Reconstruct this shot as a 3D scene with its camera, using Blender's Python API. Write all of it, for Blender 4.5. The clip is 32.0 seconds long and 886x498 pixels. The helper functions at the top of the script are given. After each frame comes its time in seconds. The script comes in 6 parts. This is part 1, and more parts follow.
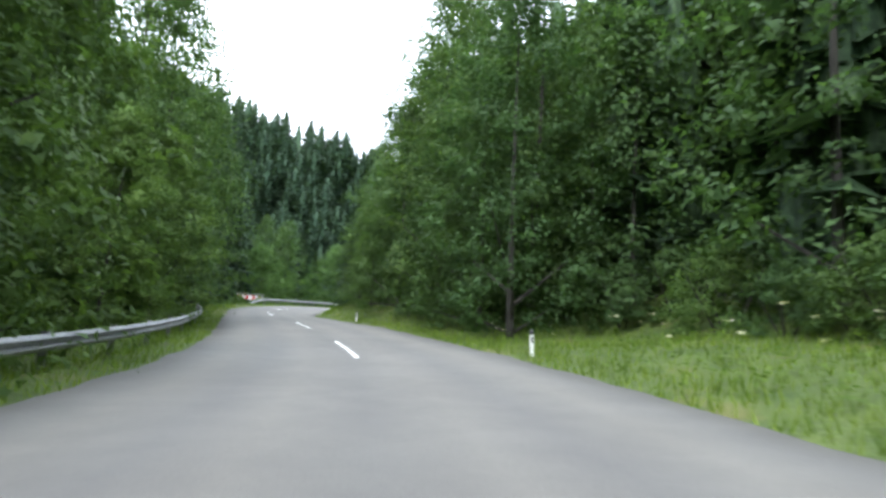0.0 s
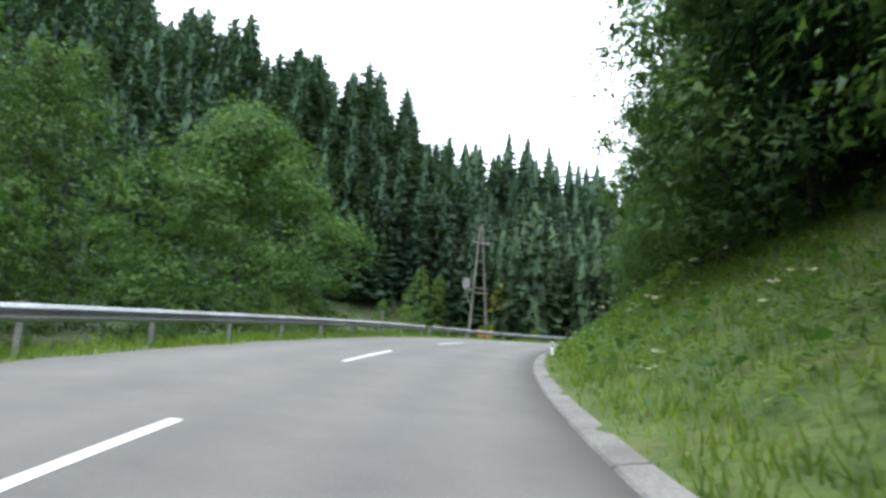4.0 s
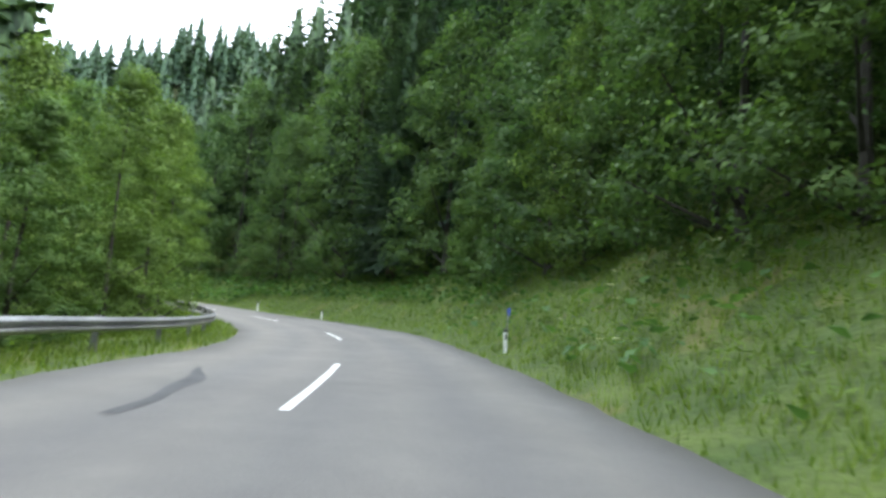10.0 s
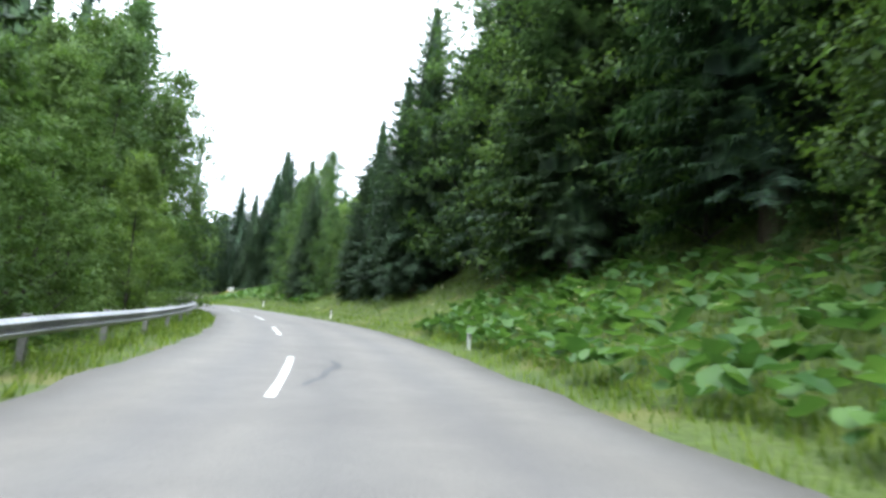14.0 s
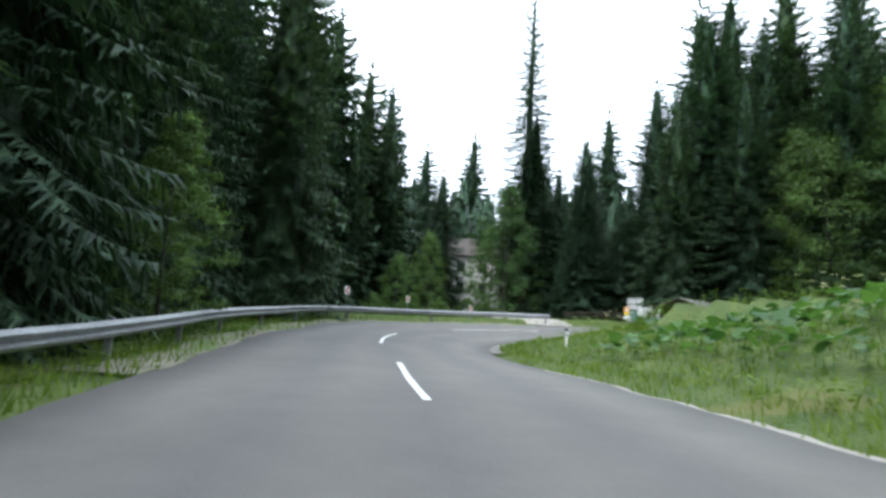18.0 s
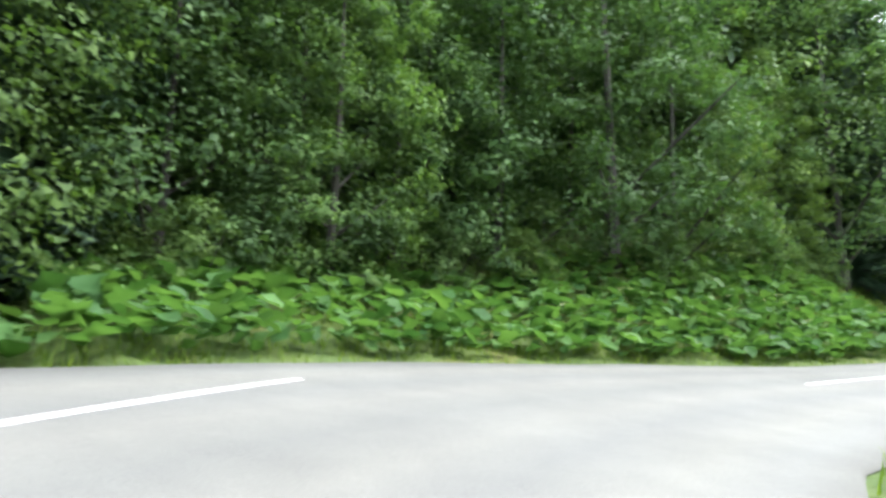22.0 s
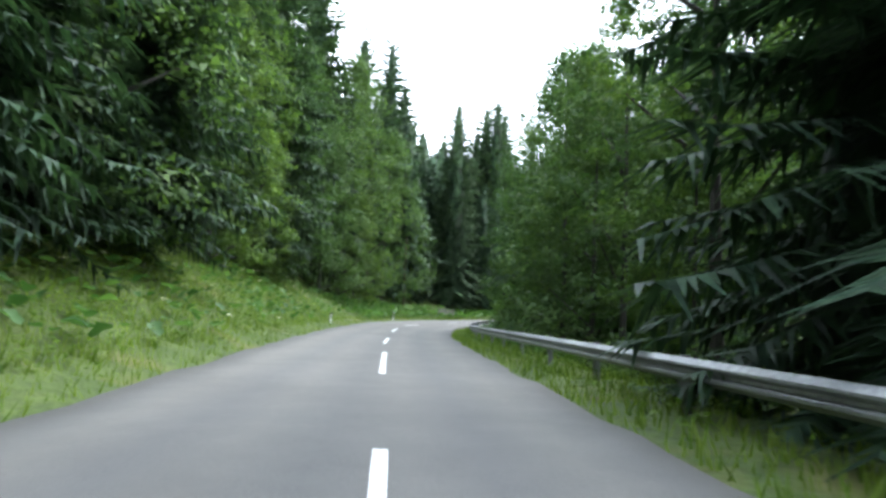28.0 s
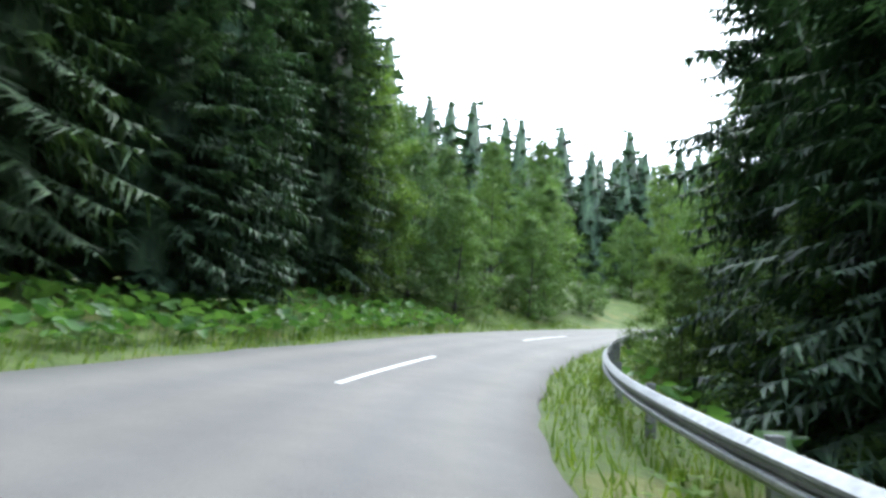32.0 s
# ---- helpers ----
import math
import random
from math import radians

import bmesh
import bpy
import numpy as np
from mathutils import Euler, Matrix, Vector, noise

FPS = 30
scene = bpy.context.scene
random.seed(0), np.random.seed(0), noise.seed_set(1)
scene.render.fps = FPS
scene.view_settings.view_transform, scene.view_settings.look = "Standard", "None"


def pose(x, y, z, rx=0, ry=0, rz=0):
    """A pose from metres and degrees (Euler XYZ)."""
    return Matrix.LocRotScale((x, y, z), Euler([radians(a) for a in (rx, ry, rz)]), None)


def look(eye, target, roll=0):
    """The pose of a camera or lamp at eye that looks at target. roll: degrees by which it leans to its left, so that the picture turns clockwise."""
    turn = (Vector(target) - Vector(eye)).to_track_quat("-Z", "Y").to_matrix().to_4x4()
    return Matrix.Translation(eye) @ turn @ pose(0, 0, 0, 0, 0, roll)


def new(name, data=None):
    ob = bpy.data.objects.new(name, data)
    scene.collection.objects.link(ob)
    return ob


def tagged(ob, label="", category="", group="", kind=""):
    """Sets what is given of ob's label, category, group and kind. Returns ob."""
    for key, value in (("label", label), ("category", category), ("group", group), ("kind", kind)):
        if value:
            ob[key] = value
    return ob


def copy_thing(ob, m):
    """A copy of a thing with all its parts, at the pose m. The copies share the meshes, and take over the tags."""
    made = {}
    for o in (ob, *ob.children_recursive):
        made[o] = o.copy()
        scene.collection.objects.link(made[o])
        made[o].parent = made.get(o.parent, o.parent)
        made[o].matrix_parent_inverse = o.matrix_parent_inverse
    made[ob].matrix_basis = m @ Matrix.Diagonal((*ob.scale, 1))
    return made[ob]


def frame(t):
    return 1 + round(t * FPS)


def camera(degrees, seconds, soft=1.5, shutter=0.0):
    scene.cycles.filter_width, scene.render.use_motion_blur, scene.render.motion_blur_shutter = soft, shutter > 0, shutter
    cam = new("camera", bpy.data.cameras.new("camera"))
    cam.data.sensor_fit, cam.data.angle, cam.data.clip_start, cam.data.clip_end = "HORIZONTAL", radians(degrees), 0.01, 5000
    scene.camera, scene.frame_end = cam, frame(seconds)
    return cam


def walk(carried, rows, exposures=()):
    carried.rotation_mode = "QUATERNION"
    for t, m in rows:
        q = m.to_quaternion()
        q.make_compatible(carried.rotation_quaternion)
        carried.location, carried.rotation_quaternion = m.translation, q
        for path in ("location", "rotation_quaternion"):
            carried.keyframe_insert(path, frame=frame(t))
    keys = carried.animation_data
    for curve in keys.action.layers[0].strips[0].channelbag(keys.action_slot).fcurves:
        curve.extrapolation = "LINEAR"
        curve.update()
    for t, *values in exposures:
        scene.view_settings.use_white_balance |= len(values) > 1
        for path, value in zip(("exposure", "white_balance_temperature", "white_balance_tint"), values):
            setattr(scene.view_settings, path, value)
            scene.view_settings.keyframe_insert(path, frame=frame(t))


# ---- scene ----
cam = camera(71.0, 32.0, soft=3.0, shutter=0.1)
PATH = [
    (0.0, 0.00, 1.52, 1.35, 99.48, -3.17, -3.92),
    (0.5, -0.82, 13.40, 2.07, 99.31, -3.16, 2.41),
    (1.0, -2.81, 24.71, 2.74, 99.34, -3.69, 8.21),
    (1.5, -5.47, 35.38, 3.51, 100.33, -3.84, 11.01),
    (2.0, -8.05, 45.69, 4.30, 100.01, -2.69, 9.64),
    (2.5, -9.84, 55.66, 5.04, 99.98, -3.20, 4.43),
    (3.0, -10.49, 64.94, 5.74, 100.31, -3.68, -2.25),
    (3.5, -10.12, 73.73, 6.46, 100.80, -3.40, -8.36),
    (4.0, -8.87, 82.67, 7.16, 100.18, -3.26, -13.70),
    (4.5, -6.80, 91.66, 7.79, 99.69, -3.23, -18.58),
    (5.0, -3.94, 100.64, 8.38, 99.41, -3.13, -23.12),
    (5.5, -0.33, 109.57, 8.95, 99.26, -3.02, -27.33),
    (6.0, 3.98, 118.43, 9.45, 98.59, -3.32, -31.13),
    (6.5, 8.79, 126.55, 9.85, 98.25, -3.73, -36.37),
    (7.0, 14.19, 133.64, 10.20, 98.25, -4.18, -43.56),
    (7.5, 20.32, 140.05, 10.57, 98.34, -4.13, -49.59),
    (8.0, 27.23, 145.60, 10.98, 98.71, -4.35, -57.76),
    (8.5, 35.17, 150.25, 11.45, 98.97, -3.45, -66.45),
    (9.0, 44.02, 153.96, 11.98, 99.27, -4.08, -73.84),
    (9.5, 53.78, 156.98, 12.54, 99.10, -4.39, -78.43),
    (10.0, 63.62, 159.66, 13.09, 99.04, -4.47, -78.93),
    (10.5, 72.77, 162.39, 13.57, 98.88, -3.77, -76.37),
    (11.0, 81.66, 165.74, 14.04, 98.71, -3.43, -71.54),
    (11.5, 89.89, 169.85, 14.52, 98.98, -3.26, -65.31),
    (12.0, 97.51, 174.98, 15.01, 98.96, -3.34, -57.31),
    (12.5, 104.74, 181.34, 15.49, 98.86, -3.41, -50.04),
    (13.0, 111.47, 189.17, 16.10, 99.51, -3.53, -41.73),
    (13.5, 117.22, 198.30, 16.77, 99.48, -3.42, -32.95),
    (14.0, 121.57, 208.53, 17.46, 99.68, -4.23, -23.59),
    (14.5, 124.46, 218.98, 18.23, 100.00, -3.50, -17.04),
    (15.0, 126.23, 229.24, 18.95, 99.83, -3.39, -11.94),
    (15.5, 127.17, 239.28, 19.61, 99.58, -3.33, -7.78),
    (16.0, 127.41, 249.14, 20.21, 99.33, -3.30, -4.07),
    (16.5, 127.03, 258.88, 20.76, 99.06, -3.28, -0.37),
    (17.0, 125.98, 268.58, 21.32, 99.21, -3.10, 3.73),
    (17.5, 124.52, 277.70, 21.87, 99.41, -3.40, 5.86),
    (18.0, 122.82, 286.67, 22.41, 99.31, -3.71, 7.19),
    (18.5, 121.25, 294.65, 22.88, 99.16, -2.79, 7.54),
    (19.0, 119.88, 301.82, 23.30, 99.18, -2.37, 6.76),
    (19.5, 119.05, 308.47, 23.68, 99.06, -1.83, 2.17),
    (20.0, 119.29, 314.51, 24.04, 99.21, -1.88, -8.88),
    (20.5, 121.06, 319.29, 24.39, 99.81, -1.57, -27.98),
    (21.0, 124.04, 322.23, 24.68, 99.71, -1.59, -52.63),
    (21.5, 126.78, 323.27, 24.93, 99.90, -2.28, -73.39),
    (22.0, 130.08, 322.99, 25.20, 100.55, -1.53, -99.87),
    (22.5, 134.24, 320.92, 25.54, 99.96, -1.67, -124.82),
    (23.0, 138.42, 316.80, 25.90, 99.25, -3.13, -143.20),
    (23.5, 141.06, 312.04, 26.22, 99.36, -3.28, -158.49),
    (24.0, 142.71, 307.89, 26.50, 100.00, -2.64, -162.78),
    (24.5, 144.45, 303.80, 26.79, 100.08, -2.56, -160.50),
    (25.0, 146.92, 298.91, 27.18, 100.04, -3.40, -156.52),
    (25.5, 149.89, 293.85, 27.58, 99.69, -3.72, -152.62),
    (26.0, 153.05, 289.11, 27.97, 99.89, -3.61, -149.54),
    (26.5, 156.60, 284.20, 28.40, 99.95, -3.15, -147.45),
    (27.0, 160.59, 279.02, 28.86, 99.87, -3.04, -145.84),
    (27.5, 164.98, 273.58, 29.32, 99.51, -2.92, -144.66),
    (28.0, 169.74, 267.85, 29.77, 99.31, -2.73, -143.91),
    (28.5, 174.83, 261.82, 30.24, 99.34, -2.45, -143.55),
    (29.0, 180.23, 255.46, 30.75, 99.29, -2.57, -143.58),
    (29.5, 185.79, 248.78, 31.26, 99.22, -2.04, -144.28),
    (30.0, 191.24, 241.92, 31.76, 99.14, -3.28, -146.21),
    (30.5, 196.29, 234.67, 32.29, 99.53, -3.94, -150.65),
    (31.0, 200.36, 227.16, 32.83, 99.60, -4.21, -157.91),
    (31.5, 203.33, 219.43, 33.37, 99.68, -3.31, -165.07),
    (32.0, 205.24, 211.46, 34.03, 100.88, -3.64, -173.17),
]
EXPOSURES = [(0.0, 1.28, 6150, 9), (1.0, 1.16, 6150, 9), (2.0, 1.48, 6200, 9), (3.0, 1.13, 6200, 9), (4.5, 1.03, 6150, 9), (6.0, 0.88, 6150, 9), (8.0, 1.08, 6250, 9), (9.0, 1.33, 6250, 9), (10.0, 1.58, 6300, 9), (11.0, 1.82, 6330, 9),
             (13.0, 1.88, 6350, 9), (14.0, 1.63, 6200, 9), (15.5, 1.28, 6100, 9), (17.0, 0.98, 6100, 8), (19.0, 0.88, 5950, 8), (20.0, 0.88, 5900, 8), (21.0, 1.58, 6050, 8), (22.0, 2.08, 6350, 7), (23.0, 1.73, 6150, 8),
             (24.0, 0.48, 5950, 8), (25.0, 0.08, 5950, 8), (26.0, 0.88, 5950, 8), (27.5, 1.48, 6050, 8), (29.0, 2.13, 6050, 9), (30.0, 1.98, 6000, 9), (31.0, 1.78, 5950, 8), (32.0, 1.58, 5950, 8)]
walk(cam, [(t, pose(x, y, z, rx, ry, rz)) for t, x, y, z, rx, ry, rz in PATH], EXPOSURES)

# ---- light: bright overcast sky with a weak, very soft sun ----
SUN_ELEVATION, SUN_TURN = radians(52), radians(200)
world = bpy.data.worlds.new("overcast_sky")
scene.world = world
world.use_nodes = True
wn, wl = world.node_tree.nodes, world.node_tree.links
sky = wn.new("ShaderNodeTexSky")
sky.sky_type, sky.sun_disc = "NISHITA", False
sky.sun_elevation, sky.sun_rotation = SUN_ELEVATION, SUN_TURN
sky.air_density, sky.dust_density, sky.ozone_density = 1.0, 6.0, 1.0
cloud_tc = wn.new("ShaderNodeTexCoord")
cloud_noise = wn.new("ShaderNodeTexNoise")
cloud_noise.inputs["Scale"].default_value, cloud_noise.inputs["Detail"].default_value = 2.2, 5.0
wl.new(cloud_tc.outputs["Generated"], cloud_noise.inputs["Vector"])
cloud_ramp = wn.new("ShaderNodeValToRGB")
cloud_ramp.color_ramp.elements[0].position, cloud_ramp.color_ramp.elements[0].color = 0.3, (12.0, 13.2, 14.6, 1)
cloud_ramp.color_ramp.elements[1].position, cloud_ramp.color_ramp.elements[1].color = 0.75, (16.4, 17.3, 18.2, 1)
wl.new(cloud_noise.outputs["Fac"], cloud_ramp.inputs["Fac"])
cloud_mix = wn.new("ShaderNodeMix")
cloud_mix.data_type = "RGBA"
cloud_mix.inputs["Factor"].default_value = 0.86
wl.new(sky.outputs["Color"], cloud_mix.inputs[6])
wl.new(cloud_ramp.outputs["Color"], cloud_mix.inputs[7])
wl.new(cloud_mix.outputs[2], wn["Background"].inputs["Color"])
wn["Background"].inputs["Strength"].default_value = 0.11

sun_lamp = bpy.data.lights.new("sun", "SUN")
sun_lamp.energy, sun_lamp.angle, sun_lamp.color = 1.2, radians(20), (1.0, 0.97, 0.92)
sun = new("sun", sun_lamp)
sun.matrix_world = look((0, 0, 0), (-math.sin(SUN_TURN) * math.cos(SUN_ELEVATION), -math.cos(SUN_TURN) * math.cos(SUN_ELEVATION), -math.sin(SUN_ELEVATION)))


# ---- materials ----
def material(name, roughness=0.8, metallic=0.0):
    m = bpy.data.materials.new(name)
    m.use_nodes = True
    bsdf = m.node_tree.nodes["Principled BSDF"]
    bsdf.inputs["Roughness"].default_value, bsdf.inputs["Metallic"].default_value = roughness, metallic
    return m, m.node_tree.nodes, m.node_tree.links, bsdf


def noise_node(nodes, links, scale, detail=4.0, source="Object", stretch=None):
    tc = nodes.new("ShaderNodeTexCoord")
    n = nodes.new("ShaderNodeTexNoise")
    n.inputs["Scale"].default_value, n.inputs["Detail"].default_value = scale, detail
    if stretch:
        mp = nodes.new("ShaderNodeMapping")
        mp.inputs["Scale"].default_value = stretch
        links.new(tc.outputs[source], mp.inputs["Vector"])
        links.new(mp.outputs["Vector"], n.inputs["Vector"])
    else:
        links.new(tc.outputs[source], n.inputs["Vector"])
    return n


def ramp(nodes, links, fac, stops):
    r = nodes.new("ShaderNodeValToRGB")
    els = r.color_ramp.elements
    while len(els) < len(stops):
        els.new(0.5)
    for e, (pos, col) in zip(els, stops):
        e.position, e.color = pos, (*col, 1)
    links.new(fac, r.inputs["Fac"])
    return r.outputs["Color"]


def mix(nodes, links, fac, a, b, mode="MIX"):
    n = nodes.new("ShaderNodeMix")
    n.data_type, n.blend_type = "RGBA", mode
    for sock, v in ((n.inputs["Factor"], fac), (n.inputs[6], a), (n.inputs[7], b)):
        if isinstance(v, (int, float)):
            sock.default_value = v
        elif isinstance(v, tuple):
            sock.default_value = (*v, 1)
        else:
            links.new(v, sock)
    return n.outputs[2]


def bump(nodes, links, bsdf, height, strength, distance):
    b = nodes.new("ShaderNodeBump")
    b.inputs["Strength"].default_value, b.inputs["Distance"].default_value = strength, distance
    links.new(height, b.inputs["Height"])
    links.new(b.outputs["Normal"], bsdf.inputs["Normal"])


def two_scale(name, low, high, big, small, roughness=0.85, metallic=0.0, bump_strength=0.3, bump_distance=0.01, spot=None):
    """A surface whose colour wanders between low and high at two scales, with fine relief."""
    m, nd, lk, bsdf = material(name, roughness, metallic)
    a, b = noise_node(nd, lk, big), noise_node(nd, lk, small, 6.0)
    base = ramp(nd, lk, a.outputs["Fac"], [(0.3, low), (0.7, high)])
    fine = ramp(nd, lk, b.outputs["Fac"], [(0.3, (0.72, 0.72, 0.72)), (0.7, (1.2, 1.2, 1.2))])
    col = mix(nd, lk, 1.0, base, fine, "MULTIPLY")
    if spot:
        c = noise_node(nd, lk, spot[0], 3.0)
        k = ramp(nd, lk, c.outputs["Fac"], [(spot[1], (0, 0, 0)), (spot[1] + 0.08, (1, 1, 1))])
        col = mix(nd, lk, k, col, spot[2])
    lk.new(col, bsdf.inputs["Base Color"])
    bump(nd, lk, bsdf, b.outputs["Fac"], bump_strength, bump_distance)
    return m


def foliage(name, dark, light, translucent=0.35, roughness=0.6, fine=None):
    """Leaves: each cluster and each plant has its own shade; some light comes through. fine: scale of needle texture."""
    m, nd, lk, bsdf = material(name, roughness)
    bsdf.inputs["Specular IOR Level"].default_value = 0.2
    geo, info = nd.new("ShaderNodeNewGeometry"), nd.new("ShaderNodeObjectInfo")
    col = ramp(nd, lk, geo.outputs["Random Per Island"], [(0.0, dark), (1.0, light)])
    tint = ramp(nd, lk, info.outputs["Random"], [(0.0, (0.80, 0.88, 0.86)), (0.5, (1.0, 1.0, 1.0)), (1.0, (1.18, 1.12, 0.9))])
    col = mix(nd, lk, 1.0, col, tint, "MULTIPLY")
    n = noise_node(nd, lk, 0.55, 2.0)
    shade = ramp(nd, lk, n.outputs["Fac"], [(0.3, (0.7, 0.74, 0.7)), (0.7, (1.2, 1.18, 1.1))])
    col = mix(nd, lk, 1.0, col, shade, "MULTIPLY")
    if fine:
        f = noise_node(nd, lk, fine, 3.0, "Object", (1.0, 1.0, 0.45))
        col = mix(nd, lk, 1.0, col, ramp(nd, lk, f.outputs["Fac"], [(0.36, (0.5, 0.52, 0.54)), (0.5, (0.9, 0.9, 0.9)), (0.66, (1.4, 1.36, 1.25))]), "MULTIPLY")
        bump(nd, lk, bsdf, f.outputs["Fac"], 0.3, 0.12)
    lk.new(col, bsdf.inputs["Base Color"])
    tr = nd.new("ShaderNodeBsdfTranslucent")
    lk.new(mix(nd, lk, 1.0, col, (1.15, 1.25, 0.6), "MULTIPLY"), tr.inputs["Color"])
    ms = nd.new("ShaderNodeMixShader")
    ms.inputs["Fac"].default_value = translucent
    lk.new(bsdf.outputs["BSDF"], ms.inputs[1])
    lk.new(tr.outputs["BSDF"], ms.inputs[2])
    lk.new(ms.outputs["Shader"], nd["Material Output"].inputs["Surface"])
    return m


def asphalt_material():
    m, nd, lk, bsdf = material("worn_asphalt", 0.82)
    big, grain, streak = noise_node(nd, lk, 0.35, 4.0), noise_node(nd, lk, 90.0, 3.0), noise_node(nd, lk, 1.6, 5.0)
    base = ramp(nd, lk, big.outputs["Fac"], [(0.3, (0.132, 0.128, 0.122)), (0.7, (0.158, 0.154, 0.147))])
    g1 = ramp(nd, lk, grain.outputs["Fac"], [(0.3, (0.7, 0.7, 0.7)), (0.75, (1.3, 1.3, 1.3))])
    g2 = ramp(nd, lk, streak.outputs["Fac"], [(0.35, (0.93, 0.93, 0.93)), (0.7, (1.05, 1.05, 1.04))])
    col = mix(nd, lk, 1.0, mix(nd, lk, 1.0, base, g1, "MULTIPLY"), g2, "MULTIPLY")
    uv = nd.new("ShaderNodeUVMap")
    uv.uv_map = "lane"
    sep = nd.new("ShaderNodeSeparateXYZ")
    lk.new(uv.outputs["UV"], sep.inputs["Vector"])
    track = ramp(nd, lk, sep.outputs["X"], [(0.0, (0.78, 0.77, 0.75)), (0.07, (0.95, 0.95, 0.95)), (0.16, (1.12, 1.1, 1.06)), (0.28, (0.93, 0.93, 0.94)), (0.38, (1.1, 1.08, 1.05)),
                                            (0.5, (0.9, 0.9, 0.9)), (0.62, (1.1, 1.08, 1.05)), (0.72, (0.93, 0.93, 0.94)), (0.84, (1.12, 1.1, 1.06)), (0.93, (0.95, 0.95, 0.95)), (1.0, (0.72, 0.71, 0.69))])
    col = mix(nd, lk, 1.0, col, track, "MULTIPLY")
    lk.new(col, bsdf.inputs["Base Color"])
    bump(nd, lk, bsdf, grain.outputs["Fac"], 0.35, 0.006)
    return m


ASPHALT = asphalt_material()
GRASS = two_scale("meadow_grass", (0.044, 0.078, 0.013), (0.090, 0.126, 0.023), 0.9, 7.0, 0.9, bump_strength=0.8, bump_distance=0.08, spot=(0.5, 0.58, (0.112, 0.120, 0.030)))
FOREST_FLOOR = two_scale("forest_floor", (0.034, 0.046, 0.020), (0.070, 0.085, 0.036), 0.3, 6.0, 0.95, bump_strength=0.8, bump_distance=0.1)
GRAVEL = two_scale("pale_gravel", (0.30, 0.28, 0.25), (0.43, 0.40, 0.36), 0.8, 26.0, 0.92, bump_strength=0.6, bump_distance=0.02)
DIRT = two_scale("trodden_dirt", (0.15, 0.145, 0.10), (0.27, 0.25, 0.19), 0.9, 14.0, 0.95, bump_strength=0.7, bump_distance=0.03, spot=(0.8, 0.52, (0.11, 0.16, 0.05)))
KERB = two_scale("weathered_concrete", (0.14, 0.135, 0.125), (0.23, 0.22, 0.205), 0.9, 22.0, 0.9, bump_distance=0.006)
PAINT = two_scale("worn_road_paint", (0.66, 0.66, 0.64), (0.84, 0.84, 0.82), 0.9, 30.0, 0.7, bump_distance=0.002, spot=(7.0, 0.66, (0.32, 0.32, 0.32)))
PATCH = two_scale("dark_bitumen", (0.03, 0.03, 0.032), (0.06, 0.06, 0.062), 1.5, 30.0, 0.6, bump_distance=0.003)
STEEL = two_scale("galvanised_steel", (0.24, 0.25, 0.26), (0.40, 0.41, 0.42), 0.7, 14.0, 0.5, 0.7, 0.15, 0.003)
FRAME_STEEL = two_scale("bright_galvanised_tube", (0.50, 0.52, 0.53), (0.68, 0.70, 0.71), 0.9, 16.0, 0.45, 0.4, 0.1, 0.002)
POST_STEEL = two_scale("dull_steel", (0.16, 0.17, 0.17), (0.28, 0.29, 0.29), 1.5, 18.0, 0.6, 0.6, 0.15, 0.003)
PLASTIC_WHITE = two_scale("white_plastic", (0.76, 0.77, 0.76), (0.86, 0.87, 0.86), 2.5, 25.0, 0.5, bump_distance=0.001)
PLASTIC_BLACK = two_scale("black_plastic", (0.012, 0.012, 0.013), (0.03, 0.03, 0.03), 3.0, 25.0, 0.5, bump_distance=0.001)
REFLECTOR = two_scale("dark_reflector", (0.03, 0.03, 0.04), (0.07, 0.07, 0.08), 4.0, 40.0, 0.25, bump_distance=0.001)
BARK = two_scale("spruce_bark", (0.055, 0.042, 0.032), (0.12, 0.095, 0.075), 1.2, 16.0, 0.95, bump_strength=0.7, bump_distance=0.03)
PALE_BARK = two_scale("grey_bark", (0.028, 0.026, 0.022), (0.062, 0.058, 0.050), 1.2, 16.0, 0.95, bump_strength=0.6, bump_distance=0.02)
NEEDLES = foliage("spruce_needles", (0.038, 0.076, 0.051), (0.064, 0.112, 0.069), 0.24, fine=3.2)
LEAVES_DARK = foliage("beech_leaves", (0.056, 0.106, 0.042), (0.104, 0.174, 0.062), 0.40)
LEAVES_LIGHT = foliage("alder_leaves", (0.074, 0.138, 0.044), (0.150, 0.232, 0.076), 0.43)
LEAVES_YELLOW = foliage("yellowing_leaves", (0.13, 0.16, 0.03), (0.36, 0.31, 0.04), 0.4)
BUTTERBUR = foliage("butterbur_leaf", (0.045, 0.108, 0.042), (0.110, 0.205, 0.078), 0.40, 0.45)
BLADES = foliage("grass_blades", (0.085, 0.152, 0.025), (0.190, 0.260, 0.055), 0.42)
BLOSSOM = foliage("white_umbels", (0.55, 0.55, 0.5), (0.75, 0.75, 0.7), 0.2)

